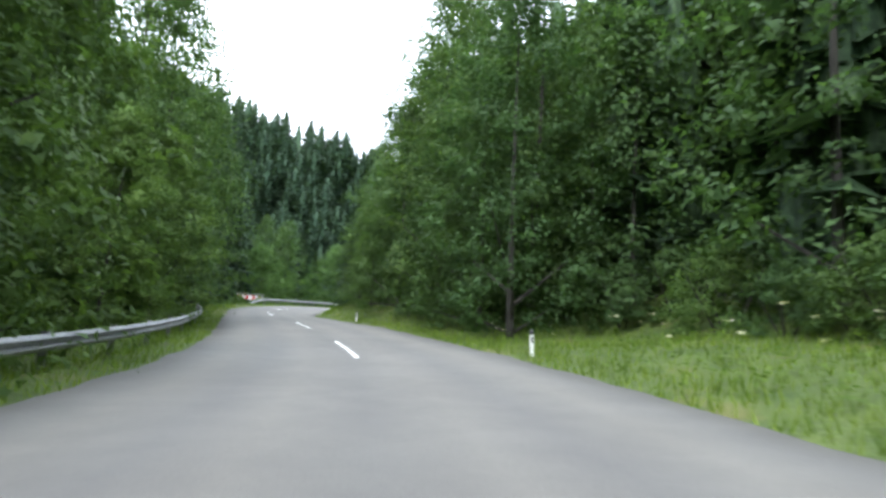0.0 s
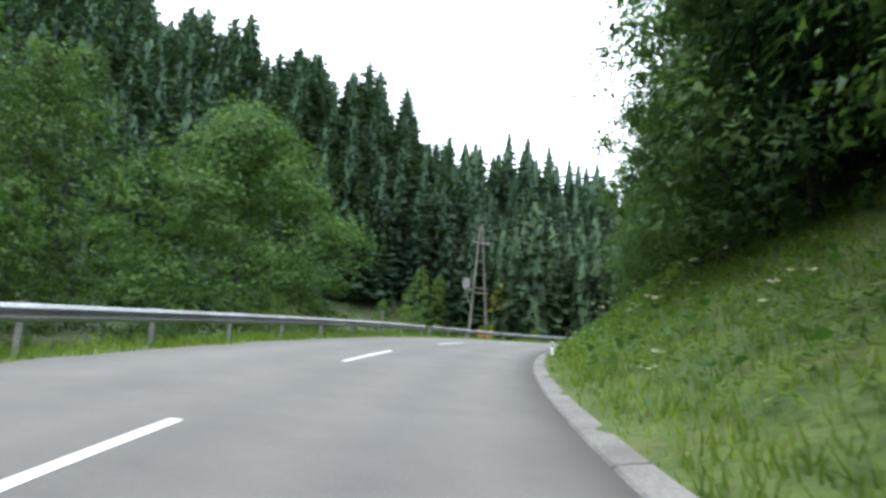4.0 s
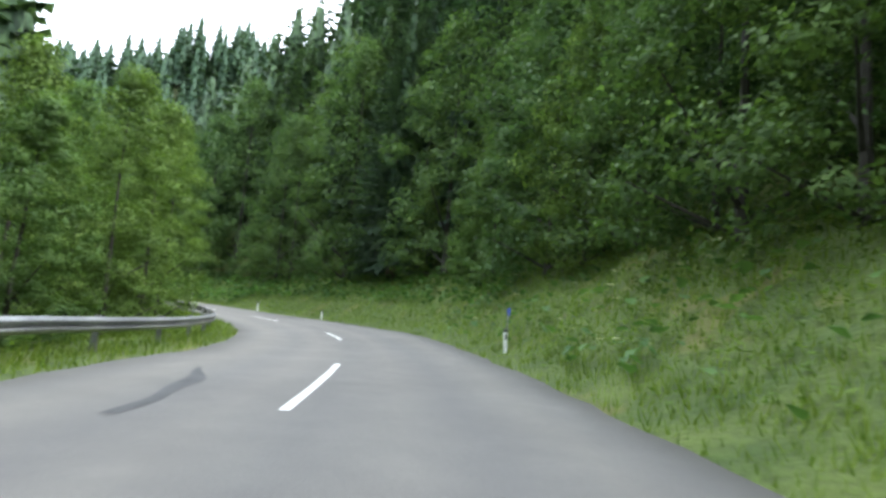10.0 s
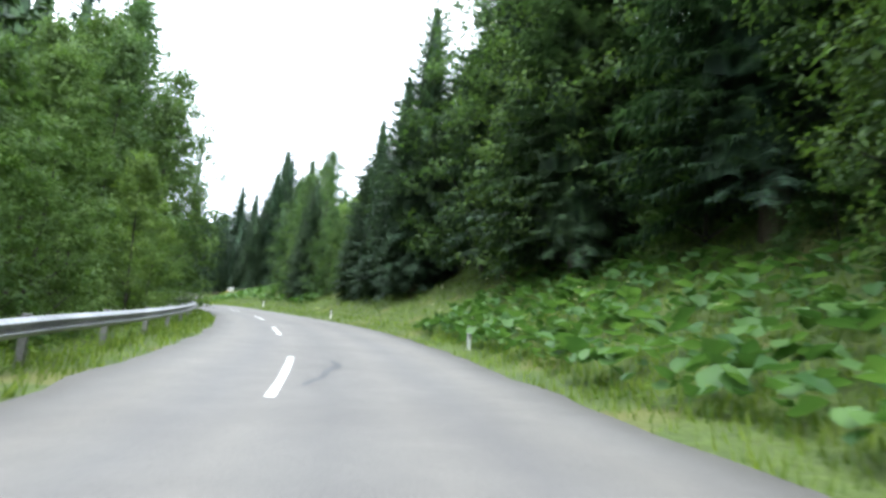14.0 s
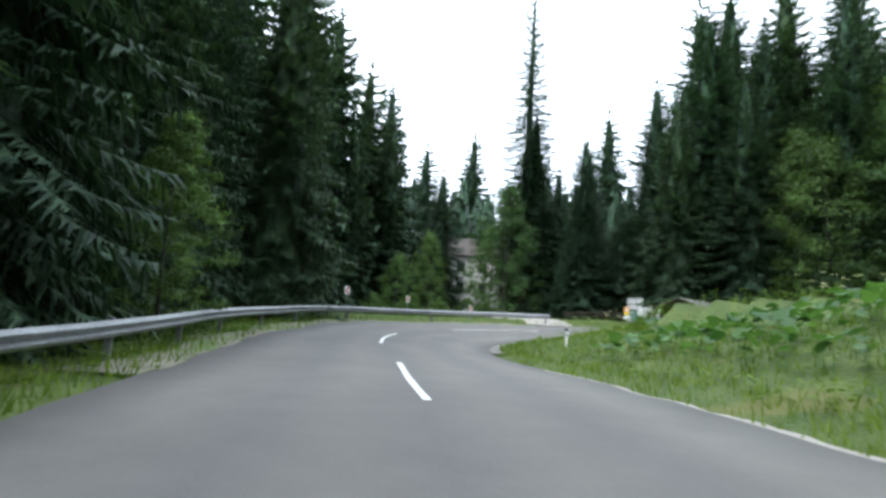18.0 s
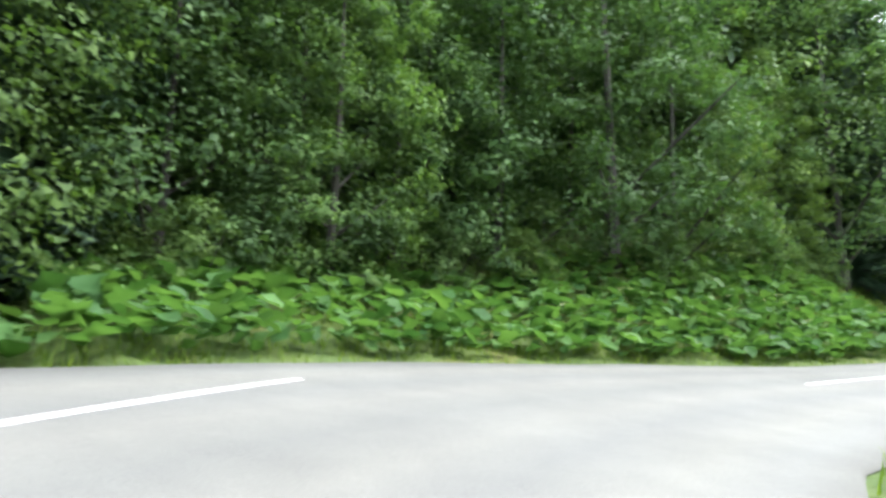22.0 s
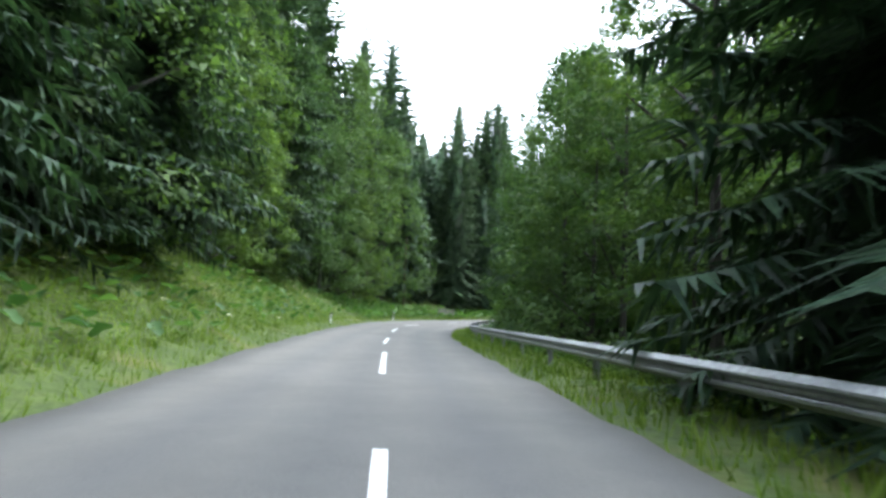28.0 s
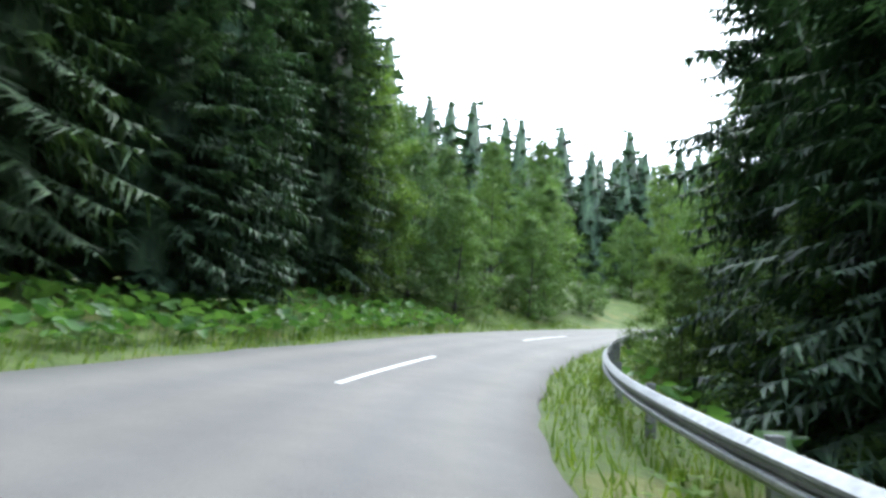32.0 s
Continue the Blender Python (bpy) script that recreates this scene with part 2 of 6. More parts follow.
# ---- the line of the road: stations in metres, plan, height, banking and both edges ----
ROAD_S = [
    -60, -49, -38, -27, -16, -5, 6, 17, 28, 39, 50, 61, 72, 83, 94, 105, 116, 127, 138, 149, 160, 171, 182,
    193, 204, 215, 226, 237, 248, 259, 270, 281, 292, 303, 314, 325, 336, 347, 358, 369, 380, 383.5, 387,
    390.5, 394, 397.5, 401, 404.5, 408, 411.5, 415, 418.5, 422, 425.5, 430, 441, 452, 463, 474, 485, 496, 507,
    518, 529, 540, 551, 562, 573, 584, 595, 606, 617]
ROAD_X = [
    -0, -0, -0, -0, -0, -0, -0.25, -1.33, -3.49, -6.23, -8.74, -10.25, -10.32, -9.01, -6.53, -3.05, 1.3, 6.47,
    12.73, 20.23, 28.89, 38.59, 48.93, 59.52, 70.1, 80.45, 90.3, 99.31, 107.24, 113.94, 119.16, 122.89,
    125.35, 126.8, 127.39, 127.18, 126.15, 124.45, 122.38, 120.25, 119, 119.29, 120.23, 122.09, 124.83,
    128.24, 131.62, 134.61, 137.19, 139.27, 140.94, 142.26, 143.58, 145.02, 147.06, 152.88, 159.44, 166.34,
    173.41, 180.53, 187.54, 194.15, 199.73, 203.65, 205.69, 205.55, 203.31, 199.06, 192.96, 185.23, 176.92,
    168.6]
ROAD_Y = [
    -60, -49, -38, -27, -16, -5, 5.99, 16.93, 27.72, 38.37, 49.08, 59.97, 70.96, 81.87, 92.59, 103.01, 113.12,
    122.82, 131.85, 139.89, 146.65, 151.8, 155.53, 158.52, 161.53, 165.25, 170.12, 176.41, 184.02, 192.73,
    202.39, 212.73, 223.45, 234.35, 245.33, 256.33, 267.28, 278.14, 288.95, 299.74, 310.65, 314.14, 317.5,
    320.44, 322.57, 323.22, 322.39, 320.58, 318.22, 315.41, 312.34, 309.1, 305.86, 302.67, 298.66, 289.33,
    280.5, 271.94, 263.51, 255.12, 246.65, 237.86, 228.39, 218.13, 207.34, 196.36, 185.61, 175.48, 166.35,
    158.54, 151.34, 144.14]
ROAD_Z = [
    -3, -2.45, -1.9, -1.35, -0.8, -0.25, 0.37, 1.02, 1.7, 2.48, 3.31, 4.11, 4.97, 5.85, 6.6, 7.28, 7.9, 8.42,
    8.86, 9.31, 9.82, 10.4, 11.01, 11.61, 12.17, 12.72, 13.29, 13.87, 14.45, 15.11, 15.79, 16.52, 17.29,
    18.04, 18.73, 19.36, 19.99, 20.64, 21.29, 21.93, 22.56, 22.77, 23, 23.24, 23.53, 23.79, 24.06, 24.31,
    24.54, 24.74, 24.94, 25.15, 25.37, 25.62, 25.94, 26.7, 27.48, 28.2, 28.86, 29.52, 30.16, 30.8, 31.49,
    32.23, 32.99, 33.95, 35.15, 36.35, 37.5, 38.6, 39.55, 40.5]

EDGE_S = [-60, 14, 37, 50, 58, 70, 80, 124, 134, 150, 168, 180, 190, 198, 209, 216, 227, 246, 266, 277, 288, 320, 347, 354, 366, 371, 381, 388, 394, 400, 407,
          414, 420, 425, 432, 444, 455, 470, 497, 508, 516, 530, 546, 620]
BANK_D = [-3, -3, -3, -1, 1, 2.5, 3, 3, 3, 2.2, 2, 1.5, 0.8, 0, -0.8, -2, -3.5, -3, -3, -2.5, -1.5, -2, -3, -3, -0.5, 1.2, 4, 5.5, 6.6, 7.2, 6.8,
          5.0, 2.2, 1, -1, -2.2, -2.4, -1.5, 1, 2.6, 3.4, 4, 4, 3]
EDGE_L = [4.3, 4.3, 4.1, 4.2, 5.0, 5.6, 5.8, 5.8, 5.8, 5.9, 5.8, 5.3, 5.1, 5.0, 4.8, 4.2, 3.9, 4.0, 3.7, 3.8, 3.9, 3.7, 3.4, 3.4, 4.0, 4.3, 5.4, 7.6, 7.8, 6.9, 5.9,
          5.0, 4.3, 3.9, 3.3, 2.9, 3.6, 3.8, 4.1, 4.2, 4.8, 5.3, 5.7, 5.2]
EDGE_R = [4.2, 4.5, 4.8, 3.6, 2.3, 1.8, 1.6, 2.6, 2.1, 1.8, 1.8, 2.0, 2.5, 3.1, 3.5, 3.7, 4.4, 3.7, 3.3, 3.4, 3.1, 3.8, 4.8, 4.8, 4.7, 4.4, 2.5, 1.5, 0.9, 1.0, 1.5,
          2.1, 2.6, 2.9, 3.5, 3.5, 2.8, 2.6, 2.7, 2.5, 2.1, 1.2, 1.0, 1.2]


def smooth_line(xs, ys, at):
    xs, ys = np.array(xs, float), np.array(ys, float)
    m = np.gradient(ys, xs)
    k = np.clip(np.searchsorted(xs, at, side="right") - 1, 0, len(xs) - 2)
    h = xs[k + 1] - xs[k]
    u = (at - xs[k]) / h
    return (2 * u**3 - 3 * u**2 + 1) * ys[k] + (u**3 - 2 * u**2 + u) * h * m[k] + (3 * u**2 - 2 * u**3) * ys[k + 1] + (u**3 - u**2) * h * m[k + 1]


S = np.arange(-60, 620.01, 1.0)
RX, RY, RZ = (smooth_line(ROAD_S, v, S) for v in (ROAD_X, ROAD_Y, ROAD_Z))
_dx, _dy = np.gradient(RX), np.gradient(RY)
_n = np.hypot(_dx, _dy)
NX, NY = -_dy / _n, _dx / _n
BANK = np.tan(np.radians(np.interp(S, EDGE_S, BANK_D)))
EL, ER = np.interp(S, EDGE_S, EDGE_L), np.interp(S, EDGE_S, EDGE_R)
APEX = 400.0


def road_point(s, lat, up=0.0):
    """The place at station s and lat metres to the left of the driving line, on the road's plane."""
    g = lambda a: float(np.interp(s, S, a))
    nx, ny = g(NX), g(NY)
    k = math.hypot(nx, ny)
    return Vector((g(RX) + nx / k * lat, g(RY) + ny / k * lat, g(RZ) + lat * g(BANK) + up))


def heading(s):
    return math.degrees(math.atan2(-float(np.interp(s, S, NX)), float(np.interp(s, S, NY)))) + 90.0


def edge_l(s):
    return float(np.interp(s, S, EL))


def edge_r(s):
    return float(np.interp(s, S, ER))


# the land's profile beside the road: bank slope and width where it rises, drop and far slope where it falls
UP_S = [-60, 0, 30, 48, 60, 70, 120, 180, 195, 215, 245, 262, 300, 335, 362, 380, 401, 408, 430, 470, 500, 525, 620]
UP_SLOPE = [0.10, 0.10, 0.16, 0.42, 0.66, 0.72, 0.72, 0.70, 0.70, 0.62, 0.52, 0.45, 0.5, 0.5, 0.32, 0.10, 0.08, 0.62, 0.60, 0.5, 0.5, 0.3, 0.3]
UP_WIDE = [9, 9, 7, 6, 7, 7, 7, 7, 7, 7, 7, 7, 7, 8, 8, 6, 5, 6, 6, 6, 6, 6, 6]
DOWN_S = [-60, 45, 60, 75, 150, 185, 215, 250, 300, 345, 375, 390, 404, 425, 445, 500, 620]
DOWN_DROP = [1.5, 1.2, -0.4, 1.2, 1.2, 1.8, 2.0, 1.6, 1.2, 0.8, 0.6, 0.3, 0.3, 1.0, 2.5, 2.5, 2.0]
DOWN_FLAT = [20, 30, 36, 38, 36, 32, 22, 12, 9, 9, 12, 14, 14, 60, 70, 70, 60]
DOWN_RISE = [0.6, 0.6, 0.76, 0.76, 0.64, 0.70, 0.72, 0.61, 0.67, 0.70, 0.4, 0.08, 0.08, 0.4, 0.35, 0.12, 0.05]


def step(x):
    x = np.clip(x, 0.0, 1.0)
    return x * x * (3 - 2 * x)


def leg_height(px, py, first):
    """Height of the land by one leg of the road, and the distance beyond its edge."""
    keep = np.where(S <= APEX)[0] if first else np.where(S >= APEX)[0]
    best = np.full(len(px), 1e18)
    near = np.zeros(len(px), int)
    for a in range(0, len(px), 20000):
        d2 = (px[a:a + 20000, None] - RX[keep][None]) ** 2 + (py[a:a + 20000, None] - RY[keep][None]) ** 2
        j = d2.argmin(1)
        best[a:a + 20000], near[a:a + 20000] = d2[np.arange(len(j)), j], keep[j]
    lat = (px - RX[near]) * NX[near] + (py - RY[near]) * NY[near]
    dist, s = np.sqrt(best), S[near]
    left = lat > 0
    edge = np.where(left, EL[near], ER[near])
    d = np.where(np.abs(lat) > 0.7 * dist, np.abs(lat), dist) - edge
    z0 = RZ[near] + np.where(d > 0, np.where(left, edge, -edge), lat) * BANK[near]
    rises = left != first
    dd = np.maximum(d, 0)
    sl, wd = np.interp(s, UP_S, UP_SLOPE), np.interp(s, UP_S, UP_WIDE)
    k2 = np.where(first, np.interp(s, [150, 190, 212, 300, 330], [0.56, 0.56, 1.15, 1.25, 0.56]), np.interp(s, [400, 406, 416, 430, 500, 525, 560, 620], [0.08, 0.3, 0.6, 0.85, 0.85, 0.5, 0.15, 0.05]))
    t = np.clip((dd - 0.5) / wd, 0, 1)
    up = sl * wd * (t - 0.18 * t * (1 - t)) + k2 * np.maximum(dd - 0.5 - wd, 0) + 0.02 * dd
    up = np.where(up > 70, 70 + (up - 70) * 0.25, up)
    drop, flat, rise = np.interp(s, DOWN_S, DOWN_DROP), np.interp(s, DOWN_S, DOWN_FLAT), np.interp(s, DOWN_S, DOWN_RISE)
    down = -drop * step((dd - 1.6) / 7.0) + rise * (np.sqrt(np.maximum(dd - flat, 0) ** 2 + 64) - 8)
    down = np.where(down > 82, 82 + (down - 82) * 0.2, down)
    up = up + (0.0 if first else 1.0) * np.interp(s, [404, 420, 510, 540], [0, 22, 22, 0]) * step((dd - 32) / 28.0)     # steeper crest above the second leg
    up = up + 11.0 * np.exp(-((px - 131) ** 2 + (py - 198) ** 2) / 330.0) * step((dd - 9) / 12.0)                    # knoll inside the bend
    down = down + 19.0 * np.exp(-((py - 210) / 36.0) ** 2) * (1 - step(px / 35.0)) * step((dd - 30) / 25.0)          # shoulder over the valley
    z = z0 + np.where(d > 0, np.where(rises, up, down) - 0.03, -0.03 - 0.22 * step(-d / 1.2))
    return z, d


def land(px, py):
    px, py = np.asarray(px, float).ravel(), np.asarray(py, float).ravel()
    za, da = leg_height(px, py, True)
    zb, db = leg_height(px, py, False)
    ca, cb = np.maximum(da, 0.0) ** 2 + 1e-6, np.maximum(db, 0.0) ** 2 + 1e-6
    wa = cb / (ca + cb)
    z = za * wa + zb * (1 - wa)
    d = np.minimum(da, db)
    rough = np.zeros(len(px))
    for f, amp in ((0.9, 0.05), (0.31, 0.12), (0.07, 0.5)):
        rough += amp * (np.sin(f * px + 1.3 * np.sin(0.7 * f * py)) * np.cos(f * 1.1 * py + 0.8 * np.sin(0.6 * f * px)))
    return z + rough * np.clip((d - 0.6) / 4.0, 0, 1), d


def land_z(x, y):
    return float(land([x], [y])[0][0])


def mesh_object(name, verts, faces, mats, parent=None, smooth=False, index=None):
    me = bpy.data.meshes.new(name)
    me.from_pydata(verts, [], faces)
    for m in (mats if isinstance(mats, (list, tuple)) else [mats]):
        me.materials.append(m)
    if index is not None:
        me.polygons.foreach_set("material_index", index)
    if smooth:
        me.shade_smooth()
    ob = new(name, me)
    ob.parent = parent
    return ob


def part(name, bm, mat, parent, label=""):
    me = bpy.data.meshes.new(name)
    bm.to_mesh(me)
    bm.free()
    me.materials.append(mat)
    ob = new(name, me)
    ob.parent = parent
    return tagged(ob, label)


def thing(name, at, label, category, group="", turn=0.0):
    ob = new(name)
    ob.empty_display_size = 0.2
    ob.matrix_basis = pose(*at, 0, 0, turn)
    return tagged(ob, label, category, group)


def box(bm, size, at, rot=(0, 0, 0), bevel=0.0):
    g = bmesh.ops.create_cube(bm, size=1.0)
    bmesh.ops.scale(bm, vec=size, verts=g["verts"])
    if bevel:
        es = list({e for v in g["verts"] for e in v.link_edges})
        r = bmesh.ops.bevel(bm, geom=es, offset=bevel, segments=1, affect="EDGES")
        g["verts"] = list({v for f in r["faces"] for v in f.verts} | {v for v in g["verts"] if v.is_valid})
    bmesh.ops.transform(bm, matrix=pose(*at, *rot), verts=g["verts"])
    return g["verts"]


def rod(bm, a, b, r1, r2=None, sides=8):
    a, b = Vector(a), Vector(b)
    d = b - a
    g = bmesh.ops.create_cone(bm, cap_ends=True, segments=sides, radius1=r1, radius2=r1 if r2 is None else r2, depth=d.length)
    m = Matrix.Translation((a + b) / 2) @ d.to_track_quat("Z", "Y").to_matrix().to_4x4()
    bmesh.ops.transform(bm, matrix=m, verts=g["verts"])


# ---- ground: one sheet, fine by the road and coarse towards the horizon ----
def axis(lo, hi, fine):
    mid = np.arange(lo, hi + 0.01, fine)
    out = []
    stepsize, p = fine, hi
    while p < hi + 2600:
        stepsize *= 1.22
        p += stepsize
        out.append(p)
    neg, stepsize, p = [], fine, lo
    while p > lo - 2600:
        stepsize *= 1.22
        p -= stepsize
        neg.append(p)
    return np.array(neg[::-1] + list(mid) + out)


GX, GY = axis(-45, 240, 1.2), axis(-30, 350, 1.2)
gx, gy = np.meshgrid(GX, GY)
gz, gd = land(gx, gy)
far_off = np.maximum.reduce([gx.ravel() - 420, -220 - gx.ravel(), gy.ravel() - 560, -200 - gy.ravel(), np.zeros(gx.size)])
gz = gz * np.exp(-far_off / 500.0) + 40 * (1 - np.exp(-far_off / 500.0))
nx_, ny_ = len(GX), len(GY)
ids = np.arange(nx_ * ny_).reshape(ny_, nx_)
quads = np.stack([ids[:-1, :-1], ids[:-1, 1:], ids[1:, 1:], ids[1:, :-1]], -1).reshape(-1, 4)
ground_me = bpy.data.meshes.new("ground")
ground_me.vertices.add(nx_ * ny_)
ground_me.vertices.foreach_set("co", np.stack([gx.ravel(), gy.ravel(), gz], 1).ravel())
ground_me.loops.add(quads.size)
ground_me.loops.foreach_set("vertex_index", quads.ravel())
ground_me.polygons.add(len(quads))
ground_me.polygons.foreach_set("loop_start", np.arange(0, quads.size, 4))
ground_me.update(calc_edges=True)
ground_me.materials.append(GRASS)
ground_me.materials.append(FOREST_FLOOR)
qd = gd[quads].mean(1)
wobble = np.sin(gx.ravel()[quads[:, 0]] * 0.5) * np.cos(gy.ravel()[quads[:, 0]] * 0.43) * 1.5
ground_me.polygons.foreach_set("material_index", (qd + wobble > 10.5).astype(np.int32))
ground_me.shade_smooth()
ground = tagged(new("ground", ground_me), "grassy roadside banks running into dark forest floor", "ground", kind="structure")


# ---- road ----
def strip(name, s0, s1, lats, mat, up=0.0, ds=1.0, smooth=True, uv=False, label="", category="road"):
    """A band along the road; lats gives, for a station, the offsets of its lines and their heights above the road's plane."""
    ss = np.arange(s0, s1 + 1e-6, ds)
    verts, faces, us = [], [], []
    n = len(lats(ss[0]))
    for s in ss:
        row = lats(float(s))
        w0, w1 = row[0][0], row[-1][0]
        for lat, h in row:
            verts.append(road_point(s, lat, h + up))
            us.append(((lat - w0) / ((w1 - w0) or 1), s / 10.0))
    for i in range(len(ss) - 1):
        for j in range(n - 1):
            a = i * n + j
            faces.append((a, a + n, a + n + 1, a + 1))
    ob = mesh_object(name, verts, faces, mat, smooth=smooth)
    if uv:
        layer = ob.data.uv_layers.new(name="lane")
        for lp in ob.data.loops:
            layer.data[lp.index].uv = us[lp.vertex_index]
    return tagged(ob, label, category, kind="structure") if label else ob


def ragged(s, seed):
    calm = 0.06 if seed == 4.0 and (58 < s < 190 or 376 < s < 400) else 1.0      # along the kerbs
    return calm * (0.10 * math.sin(1.9 * s + seed) * math.sin(0.47 * s + 2 * seed) + 0.05 * math.sin(5.3 * s + seed))


def road_lats(s):
    l, r = edge_l(s) + ragged(s, 1.0), -edge_r(s) + ragged(s, 4.0)
    rows = [(l, -0.06), (l - 0.04, 0.0)]
    rows += [(l + (r - l) * k / 8, 0.012 * math.sin(math.pi * k / 8)) for k in range(1, 8)]
    return rows + [(r + 0.04, 0.0), (r, -0.06)]


road = strip("road", -60, 618, road_lats, ASPHALT, 0.02, 1.0, True, True, "grey worn two-lane asphalt mountain road with patched cracks", "road")


# ---- trees ----
rng = np.random.default_rng(7)


def soup(name, tris, mat, parent, normals=None):
    """A mesh out of loose triangles, given as one array (n, 3, 3). normals: one soft shading normal for each triangle."""
    tris = np.array(tris, float)
    n = len(tris)
    if normals is not None:
        away = (np.cross(tris[:, 1] - tris[:, 0], tris[:, 2] - tris[:, 0]) * normals).sum(1) < 0
        tris[away] = tris[away][:, ::-1]
    me = bpy.data.meshes.new(name)
    me.vertices.add(n * 3)
    me.vertices.foreach_set("co", tris.reshape(-1))
    me.loops.add(n * 3)
    me.loops.foreach_set("vertex_index", np.arange(n * 3, dtype=np.int32))
    me.polygons.add(n)
    me.polygons.foreach_set("loop_start", np.arange(0, n * 3, 3, dtype=np.int32))
    me.update(calc_edges=True)
    if normals is not None:
        soft = me.attributes.new("custom_normal", "FLOAT_VECTOR", "POINT")
        soft.data.foreach_set("vector", np.repeat(normals, 3, 0).astype(np.float32).ravel())
    me.materials.append(mat)
    ob = new(name, me)
    ob.parent = parent
    return ob


def unit(v):
    return v / (np.linalg.norm(v, axis=-1, keepdims=True) + 1e-9)


UP = np.array([0.0, 0.0, 1.0])


def spruce_tris(height, radius, r, boughs, sprays, fingers=2, bare=0.03, thin=1.0, full=1.0, core=(11, 9), flat=0.62):
    """A spruce crown: drooping boughs, as many to the square metre at the top as below, each a spine with side sprays
    and hanging twigs, round a dark inner cone. Returns triangles and their soft normals."""
    i = np.arange(boughs)
    t = bare + (1 - bare) * np.clip(1 - (1 - (i + r.uniform(0, 1, boughs)) / boughs) ** 0.64, 0, 0.992)
    a = i * 2.39996 + r.uniform(-0.5, 0.5, boughs)
    lobes = 1 + 0.10 * np.sin(2 * a + 9 * t) + 0.08 * np.sin(3 * a - 14 * t)
    ln = radius * ((1 - t) ** 0.58 * 0.95 + 0.05) * r.uniform(0.72, 1.14, boughs) * lobes * np.minimum(1.0, 0.8 + 2.5 * (t - bare))
    d, w = np.stack([np.cos(a), np.sin(a), 0 * a], 1), np.stack([-np.sin(a), np.cos(a), 0 * a], 1)
    droop = ln * np.maximum(0.52 - 0.66 * t, -0.05) * r.uniform(0.6, 1.35, boughs)
    k = np.linspace(0.12, 1.0, sprays + 1)
    spine = d[:, None] * (ln[:, None] * k)[..., None]
    spine[..., 2] = (height * t)[:, None] - droop[:, None] * k ** 1.5 + 0.10 * ln[:, None] * k ** 4
    p, q = spine[:, :-1], spine[:, 1:]
    lean = unit(d * 0.75 + UP * flat)[:, None, :]
    tris, soft = [], []

    def add(x, y, z, wild):
        tris.append(np.stack([x, y, z], 2).reshape(-1, 3, 3))
        soft.append(unit(np.broadcast_to(lean, x.shape) + r.normal(size=x.shape) * wild).reshape(-1, 3))

    wide0 = thin * ln[:, None] * 0.30 * (1.15 - 0.85 * k[:-1]) + 0.07
    for sg in (1, -1):
        for f in range(fingers):
            u, v = p + (q - p) * (f / fingers), p + (q - p) * ((f + 1.15) / fingers)
            wide = (wide0 * r.uniform(0.35, 1.6, wide0.shape))[..., None]
            tip = (u + v) / 2 + w[:, None] * sg * wide + d[:, None] * wide * r.uniform(0.2, 0.9, wide.shape) - UP * wide * r.uniform(0.2, 0.8, wide.shape)
            add(u, v, tip, 0.45)
    hang = (p + q) / 2 + w[:, None] * (r.uniform(-0.1, 0.1, wide0.shape) * ln[:, None])[..., None]
    hang = hang - UP * (ln[:, None] * (0.20 if sprays < 6 else 0.09) * r.uniform(0.5, 1.4, wide0.shape) + 0.08)[..., None]
    add(p, p + (q - p) * (0.8 if sprays < 6 else 0.4), hang, 0.30)
    m, rings = core
    taper = 1.0 if sprays < 3 else 0.8
    ang = np.linspace(0, 2 * math.pi, m + 1)
    for j in range(rings):
        t0, t1 = bare + (1 - bare) * j / rings, min(0.93, bare + (1 - bare) * (j + 1.25) / rings)
        r0, r1 = (radius * 0.60 * full * (1 - v) ** 0.75 * r.uniform(0.8, 1.15, m) for v in (t0, t1))
        lo = np.stack([np.cos(ang[:-1]) * r0, np.sin(ang[:-1]) * r0, np.full(m, height * t0) - 0.12 * r0], 1)
        hi = np.stack([np.cos(ang[:-1] + 0.3) * r1 * taper, np.sin(ang[:-1] + 0.3) * r1 * taper, np.full(m, height * t1)], 1)
        for x, y, z in ((lo, np.roll(lo, -1, 0), hi), (np.roll(lo, -1, 0), np.roll(hi, -1, 0), hi)):
            tris.append(np.stack([x, y, z], 1))
            soft.append(unit((x + y) * np.array([1, 1, 0]) + UP * 1.5 * radius * 0.3))
    top = np.array([0, 0, height * 1.004])
    for j in range(4):
        b = j * 1.57
        tris.append(np.array([[top, top + np.array([math.cos(b) * 0.16, math.sin(b) * 0.16, -1.0]), top + np.array([math.cos(b + 1) * 0.16, math.sin(b + 1) * 0.16, -0.9])]]))
        soft.append(unit(np.array([[math.cos(b), math.sin(b), 1.0]])))
    return np.concatenate(tris), np.concatenate(soft)


